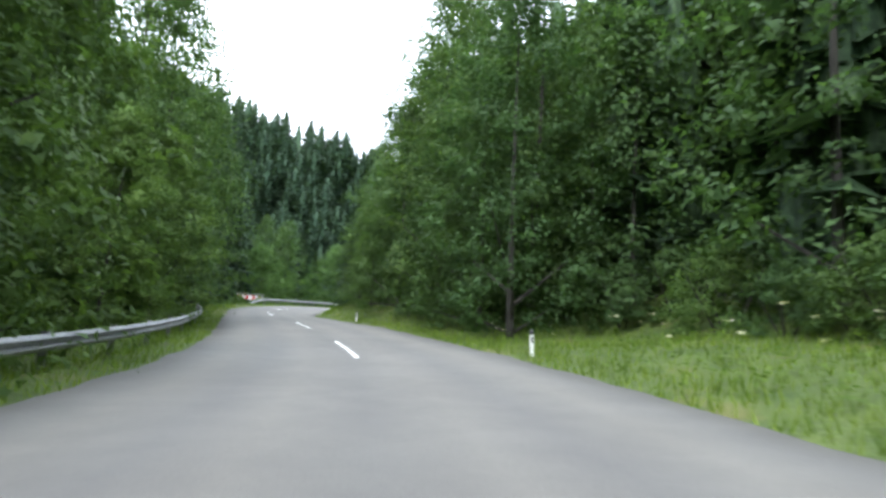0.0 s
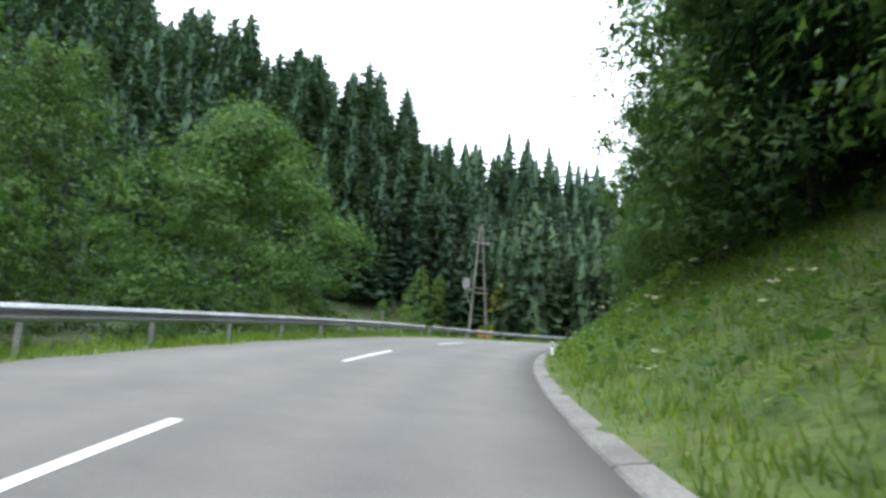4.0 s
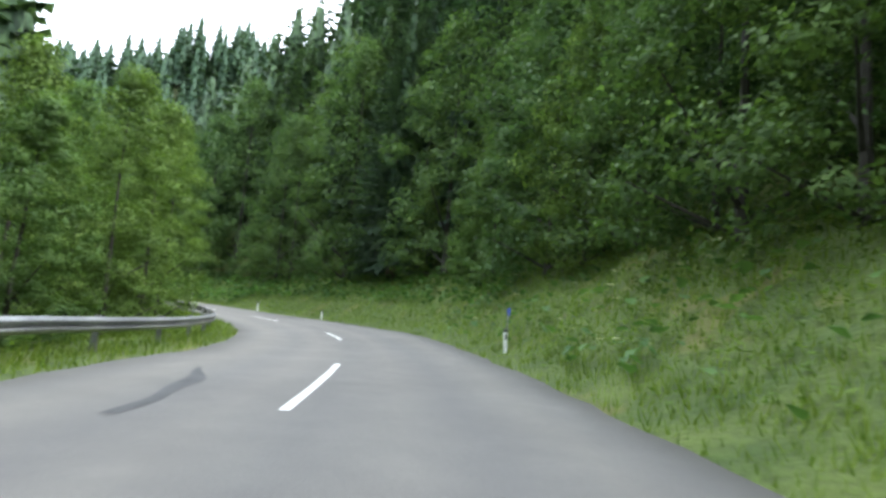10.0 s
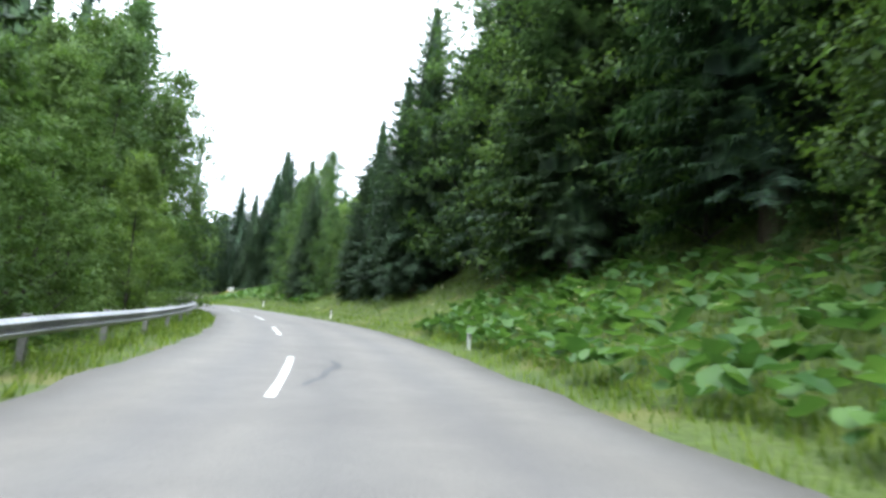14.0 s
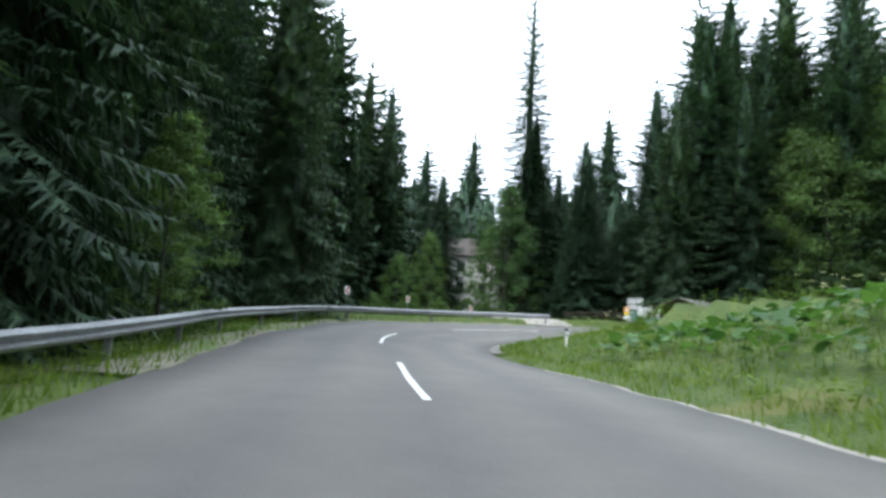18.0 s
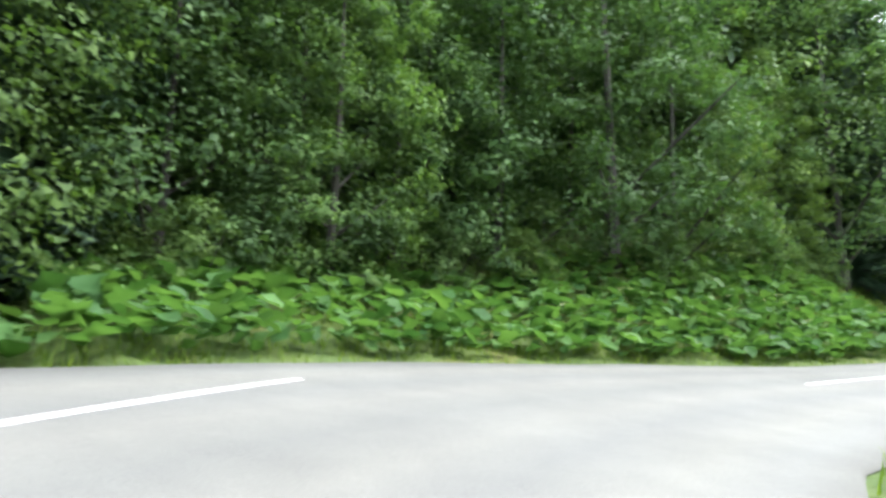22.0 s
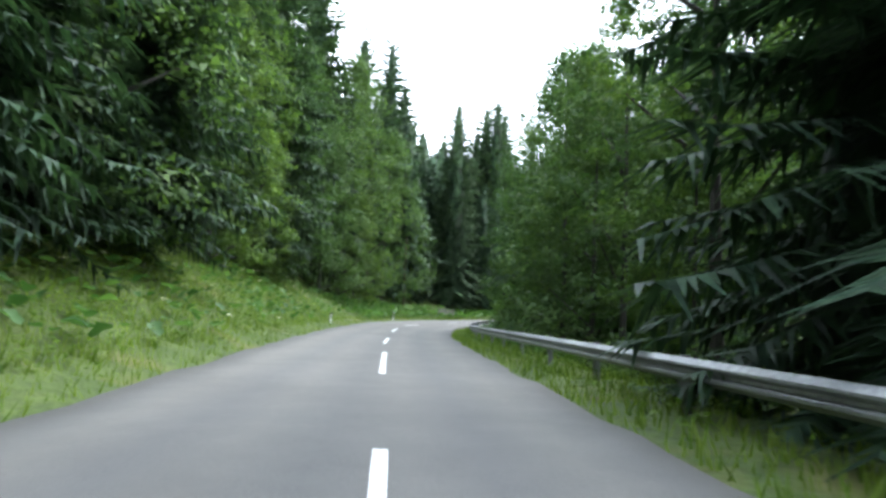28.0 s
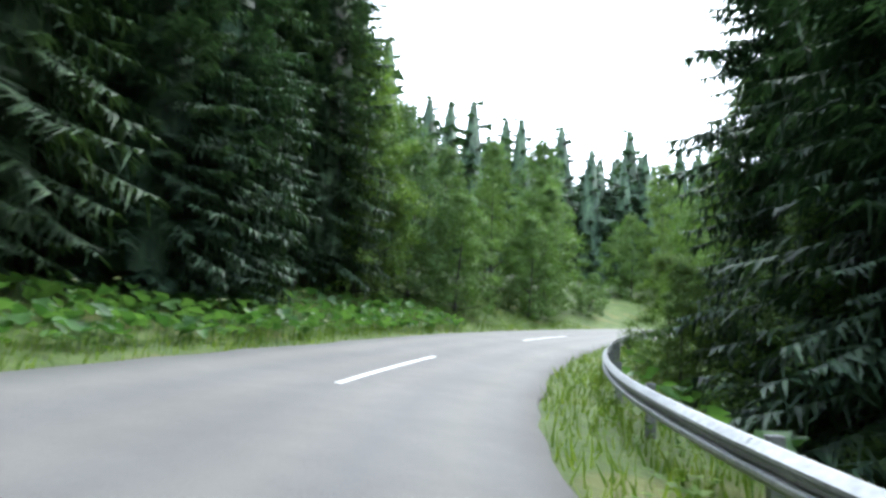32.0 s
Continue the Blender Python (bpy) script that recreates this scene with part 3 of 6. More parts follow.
def trunk_mesh(name, parent, height, r0, mat, r, lean=0.0, sides=7, limbs=()):
    bm = bmesh.new()
    pts = [Vector((lean * (k ** 2) * height + 0.12 * math.sin(3 * k), 0.10 * math.sin(4.2 * k + 1), -0.35 + (height + 0.35) * k)) for k in np.linspace(0, 1, 7)]
    rings = []
    for i, p in enumerate(pts):
        rr = r0 * (1.25 if i == 0 else 1 - 0.93 * i / 6)
        rings.append([bm.verts.new(p + Vector((math.cos(a) * rr, math.sin(a) * rr, 0))) for a in np.linspace(0, 2 * math.pi, sides, endpoint=False)])
    for u, v in zip(rings, rings[1:]):
        for i in range(sides):
            bm.faces.new((u[i], u[(i + 1) % sides], v[(i + 1) % sides], v[i]))
    for a, b, w in limbs:
        rod(bm, a, b, w, w * 0.35, 5)
    return part(name, bm, mat, parent)


def leaf_tris(centres, radii, per, size, r, squash=0.62):
    """Clumps of small leaves, spread like shingles on flat rough shells about the given centres. Returns triangles and soft normals."""
    c, rad = np.repeat(np.array(centres), per, 0), np.repeat(np.array(radii), per)
    n = len(c)
    v = unit(r.normal(size=(n, 3)))
    deep = r.uniform(0, 1, n) < 0.2
    out = v * np.array([1, 1, squash])
    p = c + out * (rad * np.where(deep, r.uniform(0, 0.6, n), r.uniform(0.55, 1.05, n)))[:, None]
    p[:, 2] -= 0.22 * rad * (out[:, 0] ** 2 + out[:, 1] ** 2)
    axis_way = unit(c * np.array([1, 1, 0.0]) + 1e-6)
    face = unit(v * 0.6 + axis_way * 0.45 + UP * 0.75 + r.normal(size=(n, 3)) * 0.45)
    a = unit(np.cross(face, r.normal(size=(n, 3))))
    b = np.cross(face, a)
    s = (size * np.where(deep, 1.5, 1.0) * r.uniform(0.6, 1.35, n))[:, None]
    soft = unit(v * np.array([1, 1, 1.2]) * 0.75 + axis_way * 0.35 + UP * 0.35 + face * 0.35)
    return np.stack([p - a * s * 0.7 + b * s * 0.45, p + a * s, p - a * s * 0.5 - b * s * 0.55], 1), soft


LITE, SPREAD = {}, {}


def make_spruce(seed, height, radius, boughs=520, bare=0.03, thin=1.0, label="tall dark green spruce at the forest edge", full=1.0, girth=0.0135):
    both = []
    for near in (True, False):
        r = np.random.default_rng(seed)
        root = thing("spruce", (0, 0, -500), label, "tree", "spruces along the road")
        trunk_mesh("trunk", root, height * 0.97, height * girth, BARK, r)
        tris, soft = spruce_tris(height, radius, r, int(boughs * 1.35), 13, 3, bare, thin * 0.55, full * 0.78) if near else spruce_tris(height, radius, r, int(boughs * 0.72), 5, 2, bare, thin, full * 0.75)
        soup("crown", tris, NEEDLES, root, soft)
        both.append(root)
    LITE[both[0].name] = both[1]
    SPREAD[both[0].name] = radius
    return both[0]


def make_broadleaf(seed, height, radius, leaves, bark, clumps=90, per=70, size=0.13, low=0.02, name="deciduous_tree", label="leafy deciduous tree with a full crown", group="leafy trees along the road", clump=0.27):
    both = []
    for near in (True, False):
        r = np.random.default_rng(seed)
        root = thing(name, (0, 0, -500), label, "tree" if height > 4 else "bush", group)
        cs, rs, limbs = [], [], []
        clumps = int(clumps * 1.3) if near else clumps
        for i in range(clumps):
            t = (i + r.uniform(0, 1)) / clumps
            z = height * (low + (1 - low) * t)
            prof = math.sin(math.pi * min(1.0, 0.16 + 0.84 * t) ** 0.8) ** 0.7 if t < 0.98 else 0.15
            prof = max(prof, 0.72) if t < 0.3 else prof
            a, rad = i * 2.39996 + r.uniform(-0.6, 0.6), radius * prof * (0.16 + 0.81 * r.uniform(0, 1) ** 0.6)
            c = np.array([math.cos(a) * rad, math.sin(a) * rad, z])
            cs.append(c)
            rs.append(max(0.3, radius * clump * r.uniform(0.6, 1.3)))
            if i % 7 == 0 and height > 4 and len(limbs) < (6 if near else 3):
                limbs.append((Vector((0, 0, max(0.3, z - rad * 0.75) * 0.95)), Vector(c), 0.012 * height * 0.4))
        cs.append(np.array([0, 0, height * 0.95]))
        rs.append(radius * 0.2)
        if height > 3:
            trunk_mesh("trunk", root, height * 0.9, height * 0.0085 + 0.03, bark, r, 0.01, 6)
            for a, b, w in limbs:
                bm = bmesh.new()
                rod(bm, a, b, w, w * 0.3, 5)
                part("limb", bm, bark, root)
        else:
            for k in range(4 if near else 2):
                bm = bmesh.new()
                rod(bm, (0.1 * math.cos(k), 0.1 * math.sin(k), -0.2), (radius * 0.6 * math.cos(k * 1.3), radius * 0.6 * math.sin(k * 1.3), height * 0.75), 0.03, 0.008, 5)
                part("stem", bm, bark, root)
        tris, soft = leaf_tris(cs, rs, int(per * 2.6) if near else int(per * 1.1), size * 0.66 if near else size, r)
        soup("crown", tris, leaves, root, soft)
        both.append(root)
    LITE[both[0].name] = both[1]
    SPREAD[both[0].name] = radius
    return both[0]


SPRUCES = [make_spruce(11, 23, 4.1), make_spruce(12, 26, 4.5, 580), make_spruce(13, 19, 3.9, 460), make_spruce(14, 24, 4.0, 520, 0.06), make_spruce(15, 15, 3.4, 380)]
SLIM_SPRUCE = make_spruce(16, 31, 3.4, 300, 0.10, 1.0, "very tall slim spruce with sparse drooping boughs", 0.35)
BARE_SPRUCE = make_spruce(17, 22, 2.4, 240, 0.40, 1.0, "slim spruce with a bare pale lower trunk", 0.8, 0.007)
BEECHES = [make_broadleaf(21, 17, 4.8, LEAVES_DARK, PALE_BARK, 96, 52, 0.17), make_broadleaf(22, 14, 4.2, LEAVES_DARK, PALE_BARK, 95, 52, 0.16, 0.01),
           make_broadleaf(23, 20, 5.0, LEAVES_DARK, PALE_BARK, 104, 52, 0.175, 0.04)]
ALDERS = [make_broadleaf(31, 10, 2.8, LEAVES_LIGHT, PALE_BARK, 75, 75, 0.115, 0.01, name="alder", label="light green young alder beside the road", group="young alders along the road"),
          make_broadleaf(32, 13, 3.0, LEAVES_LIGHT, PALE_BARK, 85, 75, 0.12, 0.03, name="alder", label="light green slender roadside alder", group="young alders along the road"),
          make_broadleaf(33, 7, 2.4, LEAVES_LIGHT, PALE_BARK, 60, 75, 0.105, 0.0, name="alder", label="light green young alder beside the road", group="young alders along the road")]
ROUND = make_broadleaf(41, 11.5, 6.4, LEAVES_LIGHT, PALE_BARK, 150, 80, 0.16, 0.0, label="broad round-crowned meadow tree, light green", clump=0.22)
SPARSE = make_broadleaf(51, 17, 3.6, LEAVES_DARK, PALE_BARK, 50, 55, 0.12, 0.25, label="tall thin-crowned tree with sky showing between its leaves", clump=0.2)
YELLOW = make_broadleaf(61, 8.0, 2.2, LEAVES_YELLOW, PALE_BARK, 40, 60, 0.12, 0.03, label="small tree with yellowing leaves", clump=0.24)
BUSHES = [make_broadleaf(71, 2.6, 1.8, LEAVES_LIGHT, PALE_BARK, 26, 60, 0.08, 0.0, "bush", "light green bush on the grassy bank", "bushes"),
          make_broadleaf(72, 2.2, 1.7, LEAVES_DARK, PALE_BARK, 24, 60, 0.08, 0.0, "bush", "dark green bush at the forest edge", "bushes")]
PROTOTYPES = SPRUCES + [SLIM_SPRUCE, BARE_SPRUCE] + BEECHES + ALDERS + [ROUND, SPARSE, YELLOW] + BUSHES
PROTOTYPES += [LITE[p.name] for p in PROTOTYPES]
planted = []


def plant(proto, x, y, scale=1.0, tall=1.0):
    z, d = (float(v[0]) for v in land([x], [y]))
    m = Matrix.LocRotScale((x, y, z - 0.1), Euler((0, 0, rng.uniform(0, 6.28))), (scale * rng.uniform(0.93, 1.07), scale * rng.uniform(0.93, 1.07), scale * tall))
    planted.append((x, y))
    return copy_thing(proto if d < NEAR_EDGE or (112 < x < 150 and 318 < y < 362) else LITE.get(proto.name, proto), m)


NEAR_EDGE = 9.0


def side_point(s, d, left):
    e = edge_l(s) + d if left else -edge_r(s) - d
    return road_point(s, e)


def free(x, y, gap):
    return not planted or min((x - a) ** 2 + (y - b) ** 2 for a, b in planted) >= gap * gap


def belt(s0, s1, left, d0, d1, n, kinds, gap=2.6, scale=(0.85, 1.15), leafy=False, tall=1.0, leafy_from=9e9):
    """Trees of the given kinds, scattered along one side of the road; crowns keep clear of the roadway."""
    for _ in range(n):
        for _try in range(6):
            s, d = rng.uniform(s0, s1), d0 + (d1 - d0) * rng.uniform(0, 1) ** 1.2
            p = side_point(s, d, left)
            kind, size = kinds[int(rng.integers(len(kinds)))], rng.uniform(*scale)
            if 109 < p.x < 121 and 333 < p.y < 367:       # clearing before the house
                continue
            room = float(land([p.x], [p.y])[1][0]) + 0.4
            if free(p.x, p.y, gap) and room > 0.92 * size * SPREAD[kind.name]:
                swap = (leafy or s > leafy_from) and kind in SPRUCES
                plant(BEECHES[SPRUCES.index(kind) % 3] if swap else kind, p.x, p.y, size * (0.6 if s > leafy_from else 0.75 if swap and d < 7 else 1.0), tall)
                break


MIXED = SPRUCES + BEECHES


def at_spot(proto, x, y, height, own):
    plant(proto, x, y, height / own)


# single trees that stand out
at_spot(SPRUCES[1], -29, 97, 33, 26)
at_spot(SPRUCES[1], -33, 92, 20, 26)
at_spot(ROUND, -12, 116, 12.4, 11.5)
at_spot(ROUND, -24, 106, 11, 11.5)
at_spot(ALDERS[0], -20, 110, 7, 10)
at_spot(YELLOW, 22, 173, 9.8, 8)
at_spot(YELLOW, 25.5, 174.5, 8, 8)
at_spot(ALDERS[0], 10, 178, 10.5, 10)
at_spot(ALDERS[1], 14, 182, 10, 13)
at_spot(SPRUCES[4], 52, 204, 11.5, 15)
at_spot(ALDERS[1], -8, 158, 8, 13)
at_spot(SLIM_SPRUCE, 122.5, 352.5, 39, 31)
at_spot(SPRUCES[0], 134.8, 346.2, 25, 23)
at_spot(SPRUCES[1], 142, 358, 40, 26)
at_spot(SPRUCES[3], 104, 353, 29.5, 24)
at_spot(SPRUCES[1], 112, 401, 35, 26)
at_spot(SPRUCES[0], 105, 389, 30, 23)
at_spot(SPRUCES[3], 134, 376, 32, 24)
at_spot(SPRUCES[4], 168.4, 256.2, 27, 15)
at_spot(SPRUCES[4], 164.6, 257.4, 30, 15)
at_spot(SPARSE, *side_point(190, 6, True).xy, 19, 17)
for st_, off, h_ in ((316, 5.0, 22), (322, 5.4, 19), (328, 5.6, 17)):
    at_spot(SPRUCES[0], *side_point(st_, off, False).xy, h_, 23)
for st_, off, h_ in ((546, 7.2, 25), (550, 8.6, 28), (554, 7.2, 26), (559, 8.4, 27)):
    at_spot(SPRUCES[0], *side_point(st_, off, False).xy, h_, 23)
at_spot(BEECHES[1], 135.2, 270, 9, 14)
at_spot(SPRUCES[2], 134.6, 279, 12, 19)
at_spot(BEECHES[1], 134.5, 282.5, 14, 14)
at_spot(SPRUCES[0], 134.2, 275.5, 13.5, 23)
at_spot(ALDERS[0], 112.6, 351, 9, 10)
at_spot(ALDERS[0], 119.0, 353, 10, 10)
at_spot(ALDERS[2], 110.5, 346, 6, 7)
for bx, by in ((110, 339), (112.5, 341), (115, 343.5), (117.5, 344.5), (113.5, 338), (109, 343), (119, 346.5)):
    at_spot(BUSHES[0], bx, by, 2.0, 2.6)
for st_, off, h_ in ((437, 5.4, 23), (446, 5.6, 24), (452, 5.8, 22)):
    at_spot(BEECHES[2], *side_point(st_, off, True).xy, h_, 20)
at_spot(SPRUCES[0], *side_point(441.5, 5.6, True).xy, 26, 23)
at_spot(ROUND, 139, 276, 9, 11.5)
at_spot(ROUND, 149, 273, 11, 11.5)
at_spot(BEECHES[1], 156, 268, 11, 14)
at_spot(SPRUCES[0], 136.2, 262, 13, 23)
at_spot(BEECHES[1], 136.5, 267, 9, 14)
at_spot(ALDERS[1], *side_point(262, 3.6, True).xy, 12.5, 13)
at_spot(ALDERS[1], *side_point(268, 4.2, True).xy, 11.5, 13)
for st_, off, h_ in ((33, 7.5, 25), (39, 6.0, 24), (45, 6.5, 25)):
    at_spot(BEECHES[2], *side_point(st_, off, False).xy, h_, 20)
for st_, off, h_ in ((525, 3.4, 4.5), (529, 2.9, 4.0), (534, 3.6, 5.0), (539, 3.2, 4.2), (518, 4.6, 5.0), (511, 4.6, 5.2)):
    at_spot(ALDERS[2], *side_point(st_, off, False).xy, h_, 7)
for st_, off, h_ in ((34, 5.0, 22), (40, 4.2, 21), (43, 5.5, 17)):
    at_spot(BEECHES[2], *side_point(st_, off, True).xy, h_, 20)
for st_, off, h_ in ((304, 8.0, 22), (310, 7.0, 22)):
    at_spot(BEECHES[2], *side_point(st_, off, False).xy, h_, 20)
at_spot(ALDERS[0], 114.8, 288.6, 7.8, 10)
at_spot(ALDERS[0], 112.8, 302.8, 6.6, 10)
for st_, off, h_ in ((530, 6.0, 21), (536.5, 5.6, 21)):
    at_spot(BARE_SPRUCE, *side_point(st_, off, True).xy, h_, 22)
for st_, off, h_ in ((458, 6.0, 25), (466, 6.0, 26), (474, 6.0, 26), (482, 6.5, 26), (489, 6.2, 28), (500, 9.0, 37), (508, 7.6, 33), (514, 9.0, 33), (522, 9.0, 33), (531, 9.0, 31), (539, 9.0, 29)):
    at_spot(SPRUCES[1], *side_point(st_, off, True).xy, h_, 26)
for st_, off, h_ in ((172, 6.5, 18), (180, 7.0, 18), (165, 6.8, 17)):
    at_spot(SPRUCES[0], *side_point(st_, off, False).xy, h_, 23)
for proto, tx, ty, th, own in ((SPRUCES[0], -24, 72, 19, 23), (SPRUCES[2], -28, 66, 17, 19), (BEECHES[0], -27.5, 78.5, 16, 17), (SPRUCES[2], -32, 72.5, 18, 19), (BEECHES[1], -23, 63.5, 12, 14)):
    at_spot(proto, tx, ty, th, own)
at_spot(BEECHES[2], -18, 54.0, 19, 20)
at_spot(SPRUCES[0], -19.8, 50.5, 21, 23)
at_spot(BEECHES[2], -20.5, 56.5, 18, 20)
for st_, off, h_ in ((299, 6.5, 25), (307, 7.2, 27), (313, 9.0, 21)):
    at_spot(SPRUCES[3], *side_point(st_, off, False).xy, h_, 24)
for st_, off, h_ in ((152, 4.8, 21), (159, 6.2, 23)):
    at_spot(SPRUCES[0], *side_point(st_, off, False).xy, h_, 23)
for tx, ty, th in ((2.3, 146.4, 4.2), (4.2, 149.0, 3.8), (0.6, 151.5, 4.6)):
    at_spot(ALDERS[2], tx, ty, th, 7)
for tx, ty, th in ((217.4, 185.6, 23), (217.0, 180.8, 20), (220.5, 192.0, 27)):
    at_spot(SPRUCES[0], tx, ty, th, 23)
for st_, off, h_ in ((355, 11.0, 18), (360.5, 12.5, 17)):
    at_spot(BEECHES[2], *side_point(st_, off, False).xy, h_, 20)
# first leg, beyond the guard rail
belt(-20, 46, True, 2.6, 10, 34, BEECHES + ALDERS[:2] + BEECHES, scale=(0.8, 1.4))
belt(44, 72, True, 20, 34, 16, BEECHES + SPRUCES[:2])
belt(72, 118, True, 14, 30, 8, BEECHES + [ALDERS[1]])
belt(78, 112, True, 2.5, 8, 10, BUSHES + [BUSHES[0]], 2.0, scale=(0.6, 1.0))
belt(108, 170, True, 3.5, 16, 24, BUSHES + [BUSHES[0]], 2.0, scale=(0.5, 0.95))
belt(168, 186, True, 3.4, 12, 10, BEECHES[:2] + ALDERS[:1], scale=(0.45, 0.65))
belt(187, 207, True, 4.2, 12, 14, BEECHES + [SPARSE], scale=(0.7, 0.95))
belt(200, 225, True, 2.6, 7, 14, ALDERS, 2.2, scale=(0.55, 0.78))
belt(225, 262, True, 3.4, 8, 18, ALDERS, 2.2, scale=(0.6, 0.9))
belt(205, 250, True, 8, 18, 12, BEECHES + [ALDERS[1]], scale=(0.42, 0.6))
belt(278, 312, True, 2.8, 8, 14, ALDERS, scale=(0.6, 0.85))
belt(312, 340, True, 2.8, 9, 12, BEECHES + [ALDERS[1]])
belt(336, 366, True, 3.0, 6, 8, [ALDERS[2], ALDERS[0], BUSHES[0]])
belt(345, 388, True, 5.0, 14, 28, SPRUCES, tall=1.3)
# first leg, the rising side
belt(-40, 50, False, 9, 20, 32, BEECHES + BEECHES[:2] + SPRUCES[:1], leafy=True)
belt(28, 48, False, 4.0, 10, 14, BEECHES + SPRUCES[:1], leafy=True)
belt(46, 62, False, 4.0, 10, 12, BEECHES[:1] + SPRUCES, leafy=True)
belt(-8, 48, False, 7.5, 10.5, 34, BUSHES[1:] + [BUSHES[0]], 1.5, scale=(0.8, 1.4))
belt(46, 60, False, 3.2, 6, 8, [BEECHES[1], SPRUCES[4]], 1.8, scale=(0.5, 0.8))
belt(58, 80, False, 6.5, 16, 14, MIXED, leafy=True)
belt(76, 185, False, 5.6, 8.5, 34, SPRUCES[2:4] + BEECHES[:2] + [SPRUCES[0], BEECHES[1]], 2.4, leafy=True)
belt(140, 186, False, 4.4, 7, 14, [SPRUCES[4], SPRUCES[2], ALDERS[0]], 2.0, scale=(0.75, 1.05), leafy=True)
belt(76, 185, False, 8, 13, 20, SPRUCES)
belt(178, 232, False, 5.5, 9, 18, BEECHES + ALDERS[:1], scale=(0.8, 1.2))
belt(178, 232, False, 9, 15, 16, MIXED, scale=(1.0, 1.35), leafy=True)
belt(225, 305, False, 6.4, 9.5, 24, BEECHES + [SPRUCES[3]], scale=(0.8, 1.2))
belt(225, 268, False, 10, 15, 13, MIXED, scale=(1.05, 1.4))
belt(268, 305, False, 10, 15, 12, BEECHES + ALDERS[1:2], scale=(0.6, 0.85))
belt(225, 300, False, 6.8, 9, 22, BUSHES[1:] + [ALDERS[2]], 2.0)
belt(300, 332, False, 6, 10, 16, BEECHES, scale=(0.65, 0.85))
# outside of the hairpin
belt(384, 396, True, 19, 40, 14, SPRUCES + [BEECHES[2]], 3.2)
belt(399, 406, True, 6.5, 22, 20, SPRUCES + BEECHES[:2])
belt(404, 432, True, 5.6, 16, 38, BEECHES + ALDERS[:2] + BEECHES + SPRUCES[:1])
belt(404, 436, True, 5.0, 7, 16, BUSHES, 1.8)
# second leg
belt(430, 482, True, 5.6, 12, 36, SPRUCES + BEECHES, scale=(1.0, 1.4))
belt(424, 446, True, 6.0, 10, 12, BEECHES, scale=(0.9, 1.25))
belt(478, 514, True, 5.6, 13, 28, BEECHES + ALDERS[:2] + ALDERS[:2] + SPRUCES[:1], scale=(0.9, 1.3))
belt(508, 534, True, 5.4, 12, 20, BEECHES + ALDERS[:2], scale=(0.9, 1.25))
belt(533, 574, True, 5.4, 12, 22, SPRUCES, scale=(1.0, 1.3), tall=1.1, leafy_from=561)
belt(460, 470, False, 4.0, 8, 5, [SPARSE, ALDERS[0], ALDERS[2]])
belt(462, 494, False, 5.0, 12, 15, [BEECHES[0], SPARSE, SPARSE, ALDERS[0]])
belt(490, 516, False, 5.2, 12, 18, BEECHES + [SPARSE, ALDERS[1]])
belt(524, 562, False, 2.8, 8, 16, ALDERS[2:] + BUSHES + BUSHES, scale=(0.5, 0.85))
belt(522, 538, False, 7, 12, 7, SPRUCES)
belt(544, 610, False, 4.0, 16, 30, ALDERS + BUSHES[:1])
belt(560, 612, True, 3, 11, 26, ALDERS + BUSHES)
# round the lane to the house
at_spot(BEECHES[1], 120.7, 347.1, 13.5, 14)
at_spot(SPRUCES[2], 112.6, 358.0, 18, 19)
at_spot(SPRUCES[0], 129.4, 358.0, 22, 23)
at_spot(SPRUCES[3], 138.5, 351.0, 27, 24)
at_spot(SPRUCES[0], 147.0, 352.0, 30, 23)
at_spot(SPRUCES[1], 123.5, 372.0, 24, 26)
for tx, ty, th in ((100.5, 341, 36), (97, 345, 36), (101.5, 348, 34), (105.5, 358, 29), (94, 340, 36), (141.3, 345, 34), (145.5, 343, 34), (149, 339, 33)):
    at_spot(SPRUCES[1], tx, ty, th, 26)


# ---- far woods: one object ----
def beside(px, py):
    """Station, side and distance beyond the edge of the nearest stretch of road."""
    px, py = np.asarray(px, float), np.asarray(py, float)
    near = np.array([int(np.argmin((RX - x) ** 2 + (RY - y) ** 2)) for x, y in zip(px, py)])
    lat = (px - RX[near]) * NX[near] + (py - RY[near]) * NY[near]
    return S[near], lat > 0


